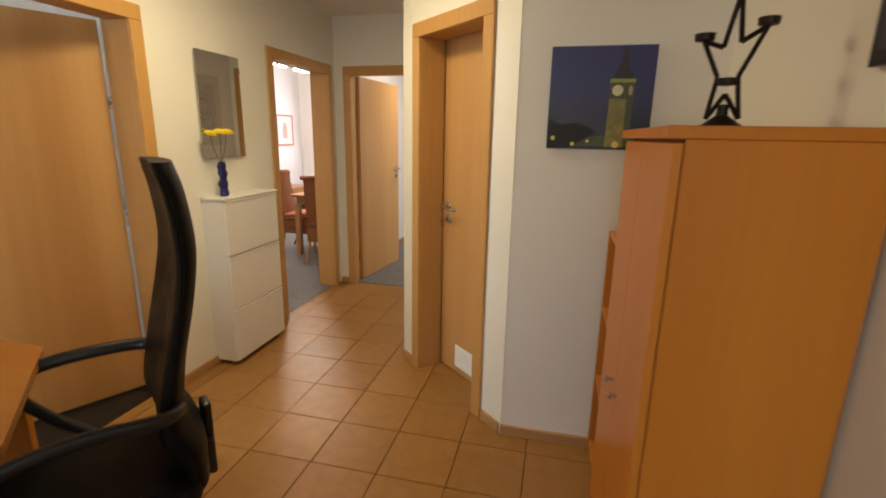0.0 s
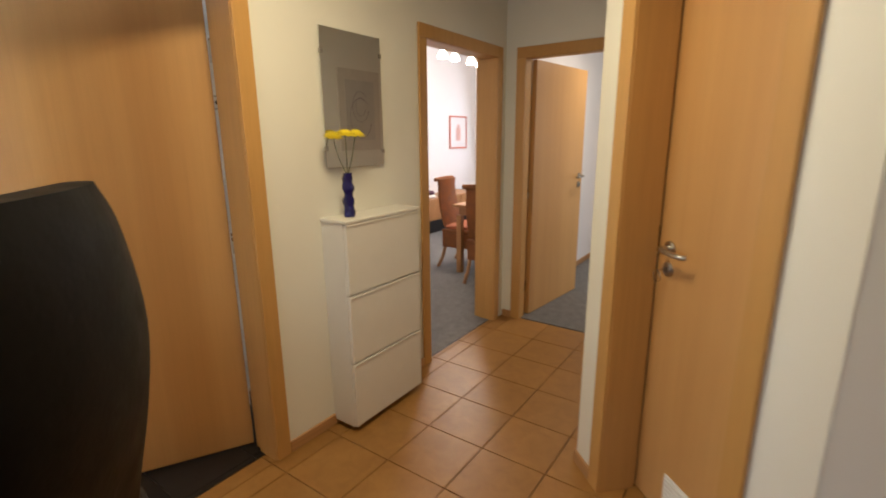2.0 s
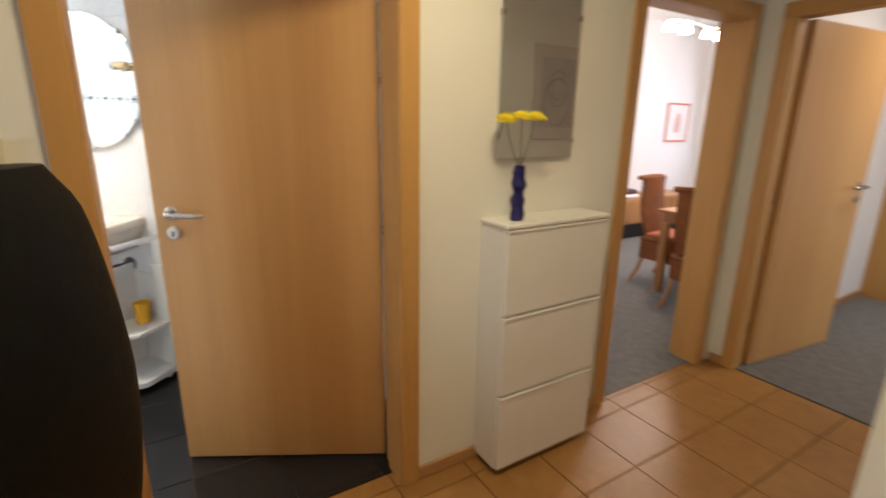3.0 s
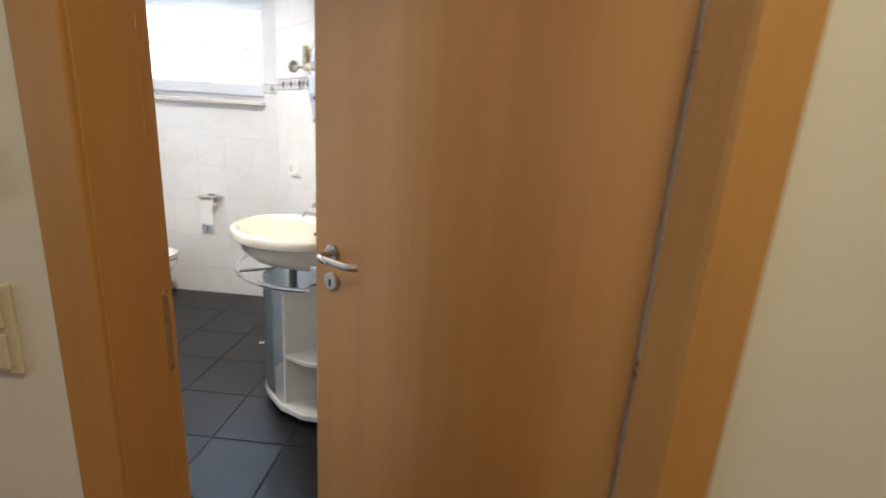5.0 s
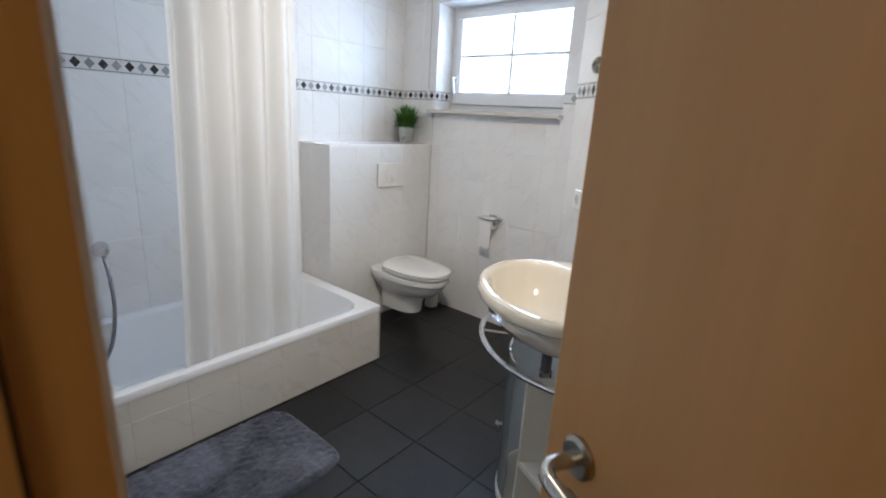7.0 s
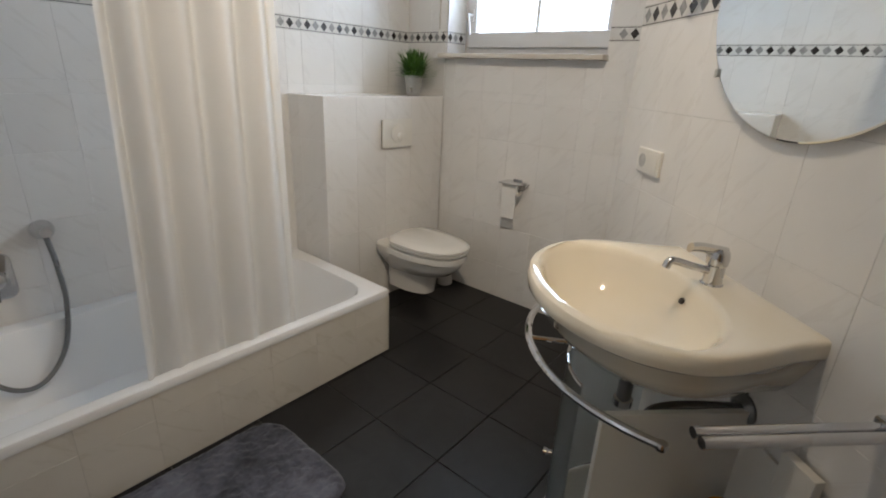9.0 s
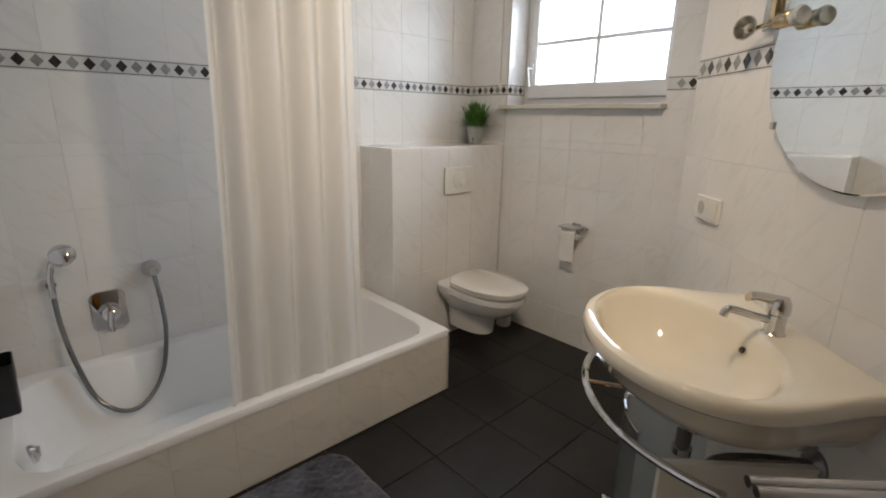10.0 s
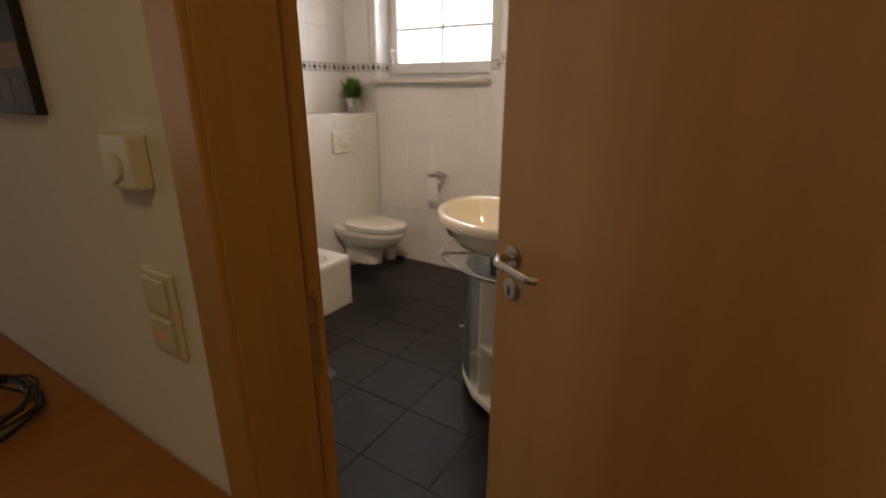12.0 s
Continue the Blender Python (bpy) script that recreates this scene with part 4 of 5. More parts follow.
for y in (-0.41, -0.17, 0.18, 0.39):
    part("shade", lathe([(0.018, 0.10), (0.038, 0.08), (0.062, 0.03), (0.066, 0.0), (0.056, -0.012)], 20), LAMPGLOW, e, "lit frosted glass shade", smooth=True, m=pose(0, y, 0.28) @ Matrix.Scale(0.78, 4))
bulb("dining_lamp_light", (-1.41, 5.78, 2.12), 42, (1.0, 0.82, 0.68), 0.15)
e = thing("bedroom_shelf", pose(0.001, 6.55, 0.003), "open pale wooden shelf against the bedroom wall", "shelf")
for y in (0, 0.78):
    part("side_panel", box((0, 0.30, y, y + 0.02, 0, 1.55), bevel=0.002), FRAME, e)
for z in (0.06, 0.42, 0.80, 1.18, 1.53):
    part("board", box((0, 0.295, 0.02, 0.78, z, z + 0.02), bevel=0.002), FRAME, e)
part("back_panel", box((0, 0.006, 0.02, 0.78, 0.06, 1.53)), SEAL, e)

# ---- bathroom things ----


def window():
    e = thing("window_1", pose(-3.10, -0.95, 1.515), "small white four-pane bathroom window", "window", "structure")
    w, h = 1.05, 0.725
    for s in ((0, 0.06, 0, w, 0, 0.05), (0, 0.06, 0, w, h - 0.05, h), (0, 0.06, 0, 0.05, 0.05, h - 0.05), (0, 0.06, w - 0.05, w, 0.05, h - 0.05)):
        part("window_frame", box(s, bevel=0.004), WINDOWPVC, e)
    sash = new("sash")
    sash.parent = e
    g0, g1, z0, z1 = 0.095, w - 0.095, 0.135, h - 0.085
    for s in ((0.02, 0.078, 0.04, w - 0.04, 0.045, z0), (0.02, 0.078, 0.04, w - 0.04, z1, h - 0.04), (0.02, 0.078, 0.04, g0, z0, z1), (0.02, 0.078, g1, w - 0.04, z0, z1)):
        part("sash_bar", box(s, bevel=0.006), WINDOWPVC, sash)
    zm, ym = (z0 + z1) / 2, (g0 + g1) / 2
    part("glazing_bar", box((0.035, 0.058, g0, g1, zm - 0.011, zm + 0.011), bevel=0.003), WINDOWPVC, sash)
    part("glazing_bar", box((0.034, 0.059, ym - 0.011, ym + 0.011, z0, z1), bevel=0.003), WINDOWPVC, sash)
    for a, b in ((g0, ym), (ym, g1)):
        for c, d in ((z0, zm), (zm, z1)):
            p = part("pane", box((0.043, 0.049, a - 0.004, b + 0.004, c - 0.004, d + 0.004)), PANE, sash)
            p.visible_shadow = False
    hd = part("handle", box((0.078, 0.088, 0.052, 0.078, 0.20, 0.27), bevel=0.003), WINDOWPVC, sash)
    part("lever", tube(curve_points([(0.088, 0.065, 0.235), (0.125, 0.065, 0.235), (0.130, 0.068, 0.225), (0.130, 0.085, 0.12)], 5), 0.009, 8), WINDOWPVC, hd, smooth=True)


window()
structure("window_sill", box((-3.04, -2.778, -0.962, 0.112, 1.49, 1.515), bevel=0.004), SILL, "beige stone window sill", "window sill")
structure("window_reveal", box((-3.3, -2.858, -0.952, -0.949, 1.515, 2.24), (-3.3, -2.858, 0.099, 0.102, 1.515, 2.24), (-3.3, -2.858, -0.949, 0.099, 2.238, 2.242)), WHITEWALL, "white window reveal", "window reveal")
e = thing("blind_cord", pose(-2.848, -1.005, 1.62), "white roller blind cord with a small weight beside the window", "blind cord")
part("cord", tube([(0.004, 0, 0.03), (0.004, 0, 0.86)], 0.004, 6), SILL, e)
part("weight", lathe([(0.006, 0), (0.010, 0.01), (0.008, 0.035)], 12), PLASTIC, e, smooth=True, m=pose(0.004, 0, 0))


def bathtub():
    e = thing("bathtub", pose(0, 0, 0), "white enamelled bathtub with a tiled front", "bathtub")
    x0, x1, y0, y1, z = -1.893, -0.122, -1.279, -0.452, 0.356
    outer, inner = rounded(x0, x1, y0, y1, 0.012, 3), rounded(x0 + 0.075, x1 - 0.06, y0 + 0.07, y1 - 0.062, 0.14, 3)
    mid, low = rounded(x0 + 0.15, x1 - 0.11, y0 + 0.11, y1 - 0.10, 0.14, 3), rounded(x0 + 0.24, x1 - 0.15, y0 + 0.15, y1 - 0.14, 0.12, 3)
    rim0 = rounded(x0 + 0.004, x1 - 0.004, y0 + 0.004, y1 - 0.004, 0.014, 3)
    edge, lip = rounded(x0 + 0.062, x1 - 0.048, y0 + 0.058, y1 - 0.05, 0.14, 3), rounded(x0 + 0.085, x1 - 0.068, y0 + 0.078, y1 - 0.07, 0.14, 3)
    rings = [[(x, y, h) for x, y in o] for o, h in ((outer, z - 0.035), (outer, z - 0.006), (rim0, z), (edge, z), (inner, z - 0.006), (lip, z - 0.03), (mid, 0.12), (low, 0.03))]
    part("tub", loft(rings, cap0=False), ENAMEL, e, smooth=True)
    part("apron_core", box((x0 + 0.012, x1, y1 - 0.03, y1 - 0.010, 0, z - 0.036), (x0 + 0.012, x0 + 0.03, -0.958, y1 - 0.03, 0, z - 0.036)), WALLGROUT, e)
    ov = part("overflow", lathe([(0.036, 0), (0.036, 0.012), (0.026, 0.022)], 20), CHROME, e, "chrome overflow knob", smooth=True, m=pose(-0.207, -0.86, 0.235, 0, -80, 0))
    part("grip", box((-0.008, 0.008, -0.03, 0.03, 0.016, 0.03), bevel=0.004), CHROME, ov)
    # tiles of the front and of the free end
    n = 8
    step = (x1 - x0) / n
    for k in range(n):
        part("tile", box((x0 + k * step + 0.0002, x0 + (k + 1) * step - 0.0002, y1 - 0.010, y1 - 0.003, 0.004, 0.2222), bevel=0.0005), WARMLITMARBLE, e)
        part("tile", box((x0 + k * step + 0.0002, x0 + (k + 1) * step - 0.0002, y1 - 0.010, y1 - 0.003, 0.2232, z - 0.036), bevel=0.0005), WARMLITMARBLE, e)
    for ya, yb in ((-0.957, -0.71), (-0.7075, y1 - 0.003)):
        part("tile", box((x0 + 0.004, x0 + 0.012, ya, yb, 0.004, 0.2222), bevel=0.0005), WARMLITMARBLE, e)
        part("tile", box((x0 + 0.004, x0 + 0.012, ya, yb, 0.2232, z - 0.036), bevel=0.0005), WARMLITMARBLE, e)


bathtub()


def shower_curtain():
    e = thing("shower_curtain", pose(0, 0, 0), "white pleated shower curtain hanging into the tub", "curtain")
    part("rod", tube([(-0.121, -0.50, 2.37), (-1.9, -0.50, 2.37), (-2.02, -0.58, 2.37), (-2.05, -0.75, 2.37), (-2.05, -1.278, 2.37)], 0.012, 10), WINDOWPVC, e, smooth=True)
    cols, rows = 190, 26
    bm = bmesh.new()
    grid = []
    for j in range(rows + 1):
        t = j / rows
        z = 2.345 - t * 2.085
        xa, xb = -0.86 + 0.065 * t ** 1.6, -1.400 - 0.022 * t ** 1.3
        row = []
        for i in range(cols + 1):
            u = i / cols
            ph = 2 * math.pi * (5.3 * u + 0.35 * math.sin(4.2 * u + 0.6) + 0.05 * math.sin(3 * t + 7 * u))
            amp = 0.021 + 0.026 * t ** 0.7 * (0.65 + 0.35 * math.sin(11 * u + 1.3))
            y = -0.515 - 0.02 * t + amp * math.sin(ph) + 0.003 * math.sin(1.7 * ph + 2 * t)
            x = xa + (xb - xa) * u + 0.006 * math.cos(ph)
            row.append(bm.verts.new((x, y, z)))
        grid.append(row)
    for a, b in zip(grid, grid[1:]):
        for i in range(cols):
            bm.faces.new((a[i], a[i + 1], b[i + 1], b[i]))
    part("cloth", bm, CURTAIN, e, smooth=True)
    for k in range(9):
        x = -0.87 - k * 0.065
        part("ring", tube([(x, -0.50 + 0.020 * math.cos(a / 6 * math.pi), 2.357 + 0.030 * math.sin(a / 6 * math.pi)) for a in range(13)], 0.0025, 6), PLASTIC, e, smooth=True)


shower_curtain()

e = thing("shower_mixer", pose(-0.552, -1.279, 0.565), "chrome concealed shower mixer with a single lever", "tap")
bm = prism(rounded(-0.068, 0.068, -0.095, 0.095, 0.035), 0.0, 0.010, 0.003)
part("plate", bm, CHROME, e, smooth=True, m=pose(0, 0, 0, 90, 0, 180))
part("hub", lathe([(0.040, 0), (0.040, 0.02), (0.034, 0.045), (0.02, 0.052)], 24), CHROME, e, smooth=True, m=pose(0, 0.010, 0.0, -90, 0, 0))
part("lever", tube([(0, 0.055, 0.01), (0.006, 0.075, -0.02), (0.012, 0.085, -0.07)], 0.010, 10, flat=1.5), CHROME, e, smooth=True)


def hand_shower():
    e = thing("hand_shower", pose(0, -1.279, 0), "chrome hand shower on a wall holder with a metal hose", "shower")
    part("holder", tube([(-0.372, 0.0, 0.735), (-0.372, 0.05, 0.74)], 0.018, 12), CHROME, e, smooth=True)
    part("grip", tube([(-0.372, 0.055, 0.69), (-0.374, 0.06, 0.78), (-0.385, 0.075, 0.835), (-0.41, 0.088, 0.865)], 0.012, 10), CHROME, e, smooth=True)
    part("spray_head", lathe([(0.012, 0.03), (0.034, 0.015), (0.038, 0.0), (0.034, -0.004)], 20), CHROME, e, smooth=True, m=pose(-0.425, 0.10, 0.868, -50, 25, 0) @ Matrix.Scale(1.25, 4))
    part("wall_outlet", lathe([(0.042, 0), (0.040, 0.015), (0.028, 0.045), (0.020, 0.06)], 20), CHROME, e, smooth=True, m=pose(-0.738, 0.0, 0.725, -90, 0, 0))
    pts = curve_points([(-0.738, 0.045, 0.705), (-0.748, 0.055, 0.58), (-0.745, 0.075, 0.42), (-0.70, 0.11, 0.24), (-0.61, 0.14, 0.135), (-0.52, 0.14, 0.13), (-0.44, 0.12, 0.22), (-0.395, 0.09, 0.40), (-0.375, 0.06, 0.56), (-0.372, 0.055, 0.69)], 14)
    bm = bmesh.new()
    rings, side = [], None
    fine = []
    for a, b in zip(pts, pts[1:]):
        fine += [a, (a + b) / 2]
    for i, p in enumerate(fine):
        d = (fine[min(i + 1, len(fine) - 1)] - fine[max(0, i - 1)]).normalized()
        side = d.orthogonal().normalized() if side is None else (side - d * side.dot(d)).normalized()
        up, r = d.cross(side), 0.0108 if i % 2 else 0.0090
        rings.append([p + r * (math.cos(t) * side + math.sin(t) * up) for t in (2 * math.pi * k / 8 for k in range(8))])
    part("hose", loft(rings, bm=bm), HOSE, e, "ribbed metal shower hose")


hand_shower()
e = thing("shower_basket", pose(-0.170, -1.02, 0.3565), "black plastic shower basket standing on the tub rim", "basket")
out, inn = rounded(-0.036, 0.036, -0.055, 0.055, 0.012), rounded(-0.033, 0.033, -0.051, 0.051, 0.010)
rings = [[(x * k, y * k, z) for x, y in o] for o, k, z in ((out, 1.1, 0.0), (out, 1.13, 0.006), (out, 1.2, 0.13), (inn, 1.2, 0.13), (inn, 1.1, 0.008))]
part("cup", loft(rings), BLACKMESH, e, smooth=True)
rings = [[(x * k, y * k, z) for x, y in o] for o, k, z in ((out, 1.215, 0.105), (out, 1.27, 0.11), (out, 1.32, 0.198), (inn, 1.34, 0.200), (inn, 1.30, 0.112), (out, 1.215, 0.105))]
part("collar", loft(rings, cap0=False), BLACKMESH, e, smooth=True)


def toilet():
    e = thing("toilet", pose(-2.43, -0.958, 0), "wall-hung white ceramic toilet, lid closed", "toilet")

    def shape(w, l, back):
        pts = []
        for k in range(36):
            a = 2 * math.pi * k / 36
            cx, cy = math.cos(a), math.sin(a)
            x = w * math.copysign(abs(cx) ** 0.8, cx)
            y = l * 0.42 + l * 0.58 * cy if cy > 0 else l * 0.42 + (l * 0.42 - back) * math.copysign(abs(cy) ** 0.45, cy)
            pts.append((x, y))
        return pts
    rings = [[(x, y, z) for x, y in shape(w, l, b)] for w, l, b, z in ((0.075, 0.30, 0.0, 0.085), (0.098, 0.325, 0.0, 0.095), (0.104, 0.335, 0.0, 0.17), (0.110, 0.36, 0.0, 0.225), (0.140, 0.46, 0.0, 0.255), (0.160, 0.51, 0.0, 0.30), (0.172, 0.53, 0.0, 0.335), (0.176, 0.533, 0.0, 0.345), (0.187, 0.545, 0.0, 0.352), (0.189, 0.548, 0.0, 0.386), (0.175, 0.52, 0.01, 0.391))]
    part("bowl", loft(rings), CERAMIC, e, smooth=True)
    rings = [[(x, y + 0.035, z) for x, y in shape(w, l, 0.03)] for w, l, z in ((0.160, 0.475, 0.392), (0.162, 0.48, 0.399), (0.188, 0.516, 0.402), (0.190, 0.519, 0.414), (0.186, 0.512, 0.417))]
    part("seat", loft(rings), CERAMIC, e, smooth=True)
    rings = [[(x, y + 0.035, z) for x, y in shape(w, l, 0.03)] for w, l, z in ((0.186, 0.512, 0.4195), (0.193, 0.522, 0.424), (0.193, 0.522, 0.434), (0.181, 0.505, 0.442), (0.12, 0.42, 0.446))]
    part("lid", loft(rings), CERAMIC, e, smooth=True)
    rings = [[(x, y, z) for x, y in rounded(-w, w, 0.0, d, 0.03)] for w, d, z in ((0.085, 0.09, 0.22), (0.15, 0.11, 0.30), (0.182, 0.13, 0.345), (0.186, 0.135, 0.388), (0.178, 0.125, 0.399))]
    part("rear_deck", loft(rings), CERAMIC, e, smooth=True)
    for x in (-0.08, 0.08):
        part("hinge", tube([(x - 0.02, 0.05, 0.415), (x + 0.02, 0.05, 0.415)], 0.012, 10), CERAMIC, e, smooth=True)


toilet()
e = thing("flush_plate", pose(-2.545, -0.9585, 0.965), "white flush plate with a round push button", "flush plate")
# Dark slab behind the plate: the shade round its edge, put in as colour.
part("shadow_gap", box((0.004, 0.241, 0.0, 0.006, 0.004, 0.161)), PIPE, e)
part("plate", box((0, 0.245, 0.006, 0.017, 0, 0.165), bevel=0.003), PLASTIC, e)
part("button", lathe([(0.055, 0), (0.055, 0.003), (0.050, 0.005)], 32), PLASTIC, e, smooth=True, m=pose(0.1225, 0.017, 0.0825, -90, 0, 0))
part("small_button", lathe([(0.026, 0), (0.026, 0.003), (0.023, 0.005)], 24), PLASTIC, e, smooth=True, m=pose(0.105, 0.021, 0.062, -90, 0, 0))
e = thing("toilet_brush", pose(-2.765, -0.80, 0), "white toilet brush in its holder behind the toilet", "toilet brush")
part("holder", lathe([(0.048, 0), (0.052, 0.01), (0.046, 0.11), (0.042, 0.11), (0.044, 0.02)], 24), PLASTIC, e, smooth=True)
part("stick", tube([(0, 0, 0.02), (0, 0, 0.34)], 0.007, 8), PLASTIC, e, smooth=True)
e = thing("paper_holder", pose(-2.849, -0.335, 0.795), "chrome toilet paper holder with a hanging paper roll", "paper holder")
part("wall_plate", box((0.0, 0.006, -0.03, 0.03, -0.02, 0.02), bevel=0.002), CHROME, e)
part("cover", prism([(0.002, -0.068), (0.105, -0.068), (0.115, -0.05), (0.115, 0.05), (0.105, 0.068), (0.002, 0.068)], 0.006, 0.010, 0.001), CHROME, e)
part("bar", tube([(0.055, -0.07, -0.03), (0.055, 0.075, -0.03), (0.02, 0.08, -0.01), (0.004, 0.08, 0.0)], 0.004, 8), CHROME, e, smooth=True)
part("roll", lathe([(0.02, -0.05), (0.040, -0.05), (0.040, 0.05), (0.02, 0.05), (0.02, -0.05)], 28, closed=False), PAPER, e, smooth=True, m=pose(0.055, 0.0, -0.03, 90, 0, 0))
part("hanging_sheet", box((0.093, 0.0945, -0.048, 0.048, -0.205, -0.03), bevel=0.0003), PAPER, e)


def potted_grass():
    e = thing("potted_plant", pose(-2.715, -1.10, 1.259), "bushy green grass plant in a small zinc pot", "plant")
    part("pot", lathe([(0.042, 0), (0.044, 0.003), (0.058, 0.108), (0.062, 0.110), (0.062, 0.118), (0.055, 0.118), (0.052, 0.09)], 28), ZINC, e, smooth=True)
    rnd = random.Random(11)
    bm = bmesh.new()
    for k in range(620):
        a, tilt = rnd.uniform(0, 2 * math.pi), abs(rnd.gauss(0, 0.69))
        ln, w = rnd.uniform(0.10, 0.19), rnd.uniform(0.004, 0.008)
        base = Vector((0.035 * rnd.uniform(-1, 1), 0.035 * rnd.uniform(-1, 1), 0.10))
        out = Vector((math.cos(a), math.sin(a), 0))
        sd = Vector((-math.sin(a), math.cos(a), 0)) * w
        rows = []
        for t in (0, 0.4, 0.75, 1.0):
            ang = min(1.45, tilt * (0.6 + 0.8 * t))
            p = base + out * ln * t * math.sin(ang) + Vector((0, 0, ln * t * math.cos(ang) * 1.05))
            rows.append((p - sd * (1 - t * t) * (0.5 + t), p + sd * (1 - t * t) * (0.5 + t), p))
        vs = [[bm.verts.new(r[0]), bm.verts.new(r[1])] for r in rows[:3]]
        tip = bm.verts.new(rows[3][2])
        for (p, q), (r, s) in zip(vs, vs[1:]):
            bm.faces.new((p, q, s, r))
        bm.faces.new((vs[2][0], vs[2][1], tip))
    part("foliage", bm, LEAF, e)


potted_grass()

# washbasin corner, all in the slanted wall's own axes: x along the wall, y out of it
UC = 0.51


def basin_half(y):
    """Half the basin's width at the distance y from the wall."""
    if y > 0.27:
        return 0.335 * math.sqrt(max(0.0, 1 - ((y - 0.27) / 0.26) ** 2))
    k = y / 0.27
    return 0.282 + 0.053 * k * k * (3 - 2 * k)


def washbasin():
    e = thing("washbasin", BASIN, "cream ceramic washbasin with a broad rim, fixed to the slanted wall", "washbasin")
    side = [(basin_half(0.03 * k), 0.03 * k) for k in range(9)]
    front = [(0.335 * math.cos(a), 0.27 + 0.26 * math.sin(a)) for a in (math.pi * k / 40 for k in range(41))]
    outl = side + front + [(-x, y) for x, y in side[::-1]] + [(-0.26 + 0.052 * k, 0.0) for k in range(11)]

    def outer(kw, kf, ky, z):
        return [(UC + x * (kw + (kf - kw) * y / 0.53), y * ky, z) for x, y in outl]

    def inner(k, z):
        out = []
        for x, y in outl:
            a = math.atan2(y - 0.305, x)
            r = k / math.hypot(math.cos(a) / 0.285, math.sin(a) / 0.180)
            out.append((UC + r * math.cos(a), 0.305 + r * math.sin(a), z))
        return out
    rings = [outer(*r) for r in ((0.50, 0.35, 0.42, 0.722), (0.72, 0.62, 0.68, 0.745), (0.82, 0.83, 0.85, 0.785), (0.91, 0.935, 0.935, 0.835), (0.965, 0.968, 0.965, 0.872), (0.985, 0.980, 0.978, 0.877),
                                 (1.0, 0.998, 0.998, 0.884), (1.003, 1.003, 1.003, 0.896), (1.0, 0.999, 0.999, 0.911), (0.992, 0.991, 0.992, 0.9178), (0.980, 0.976, 0.979, 0.9212), (0.955, 0.943, 0.952, 0.9228))]
    rings += [inner(*r) for r in ((1.09, 0.9225), (1.06, 0.9192), (1.03, 0.9118), (1.0, 0.899), (0.95, 0.868), (0.80, 0.812), (0.55, 0.772), (0.25, 0.759), (0.09, 0.757))]
    part("basin", loft(rings), CREAM, e, smooth=True)
    part("drain", lathe([(0.030, 0), (0.030, 0.004), (0.018, 0.007)], 20), CHROME, e, smooth=True, m=pose(UC, 0.305, 0.757))
    # No opening here: a dark disc carries the shade inside the overflow.
    part("overflow", lathe([(0.0085, 0), (0.0085, 0.004), (0.006, 0.005)], 16), SEAL, e, "dark disc for the shaded overflow hole", m=pose(UC, 0.137, 0.870, -62, 0, 0))
    tap = thing("basin_tap", BASIN @ pose(UC - 0.005, 0.075, 0.917), "chrome single-lever basin tap", "tap")
    part("body", lathe([(0.027, 0), (0.027, 0.006), (0.023, 0.010), (0.022, 0.055), (0.026, 0.06), (0.027, 0.078), (0.024, 0.092), (0.016, 0.101), (0.004, 0.104)], 24), CHROME, tap, smooth=True)
    part("spout", tube(curve_points([(0, 0.012, 0.040), (0, 0.06, 0.052), (0, 0.11, 0.066), (0, 0.125, 0.062), (0, 0.130, 0.048)], 6), 0.0100, 12, flat=1.0), CHROME, tap, smooth=True)
    part("lever", tube(curve_points([(0, -0.012, 0.090), (0, 0.02, 0.096), (0, 0.055, 0.102), (0, 0.078, 0.101)], 5), 0.0105, 12, flat=1.7), CHROME, tap, smooth=True)


washbasin()


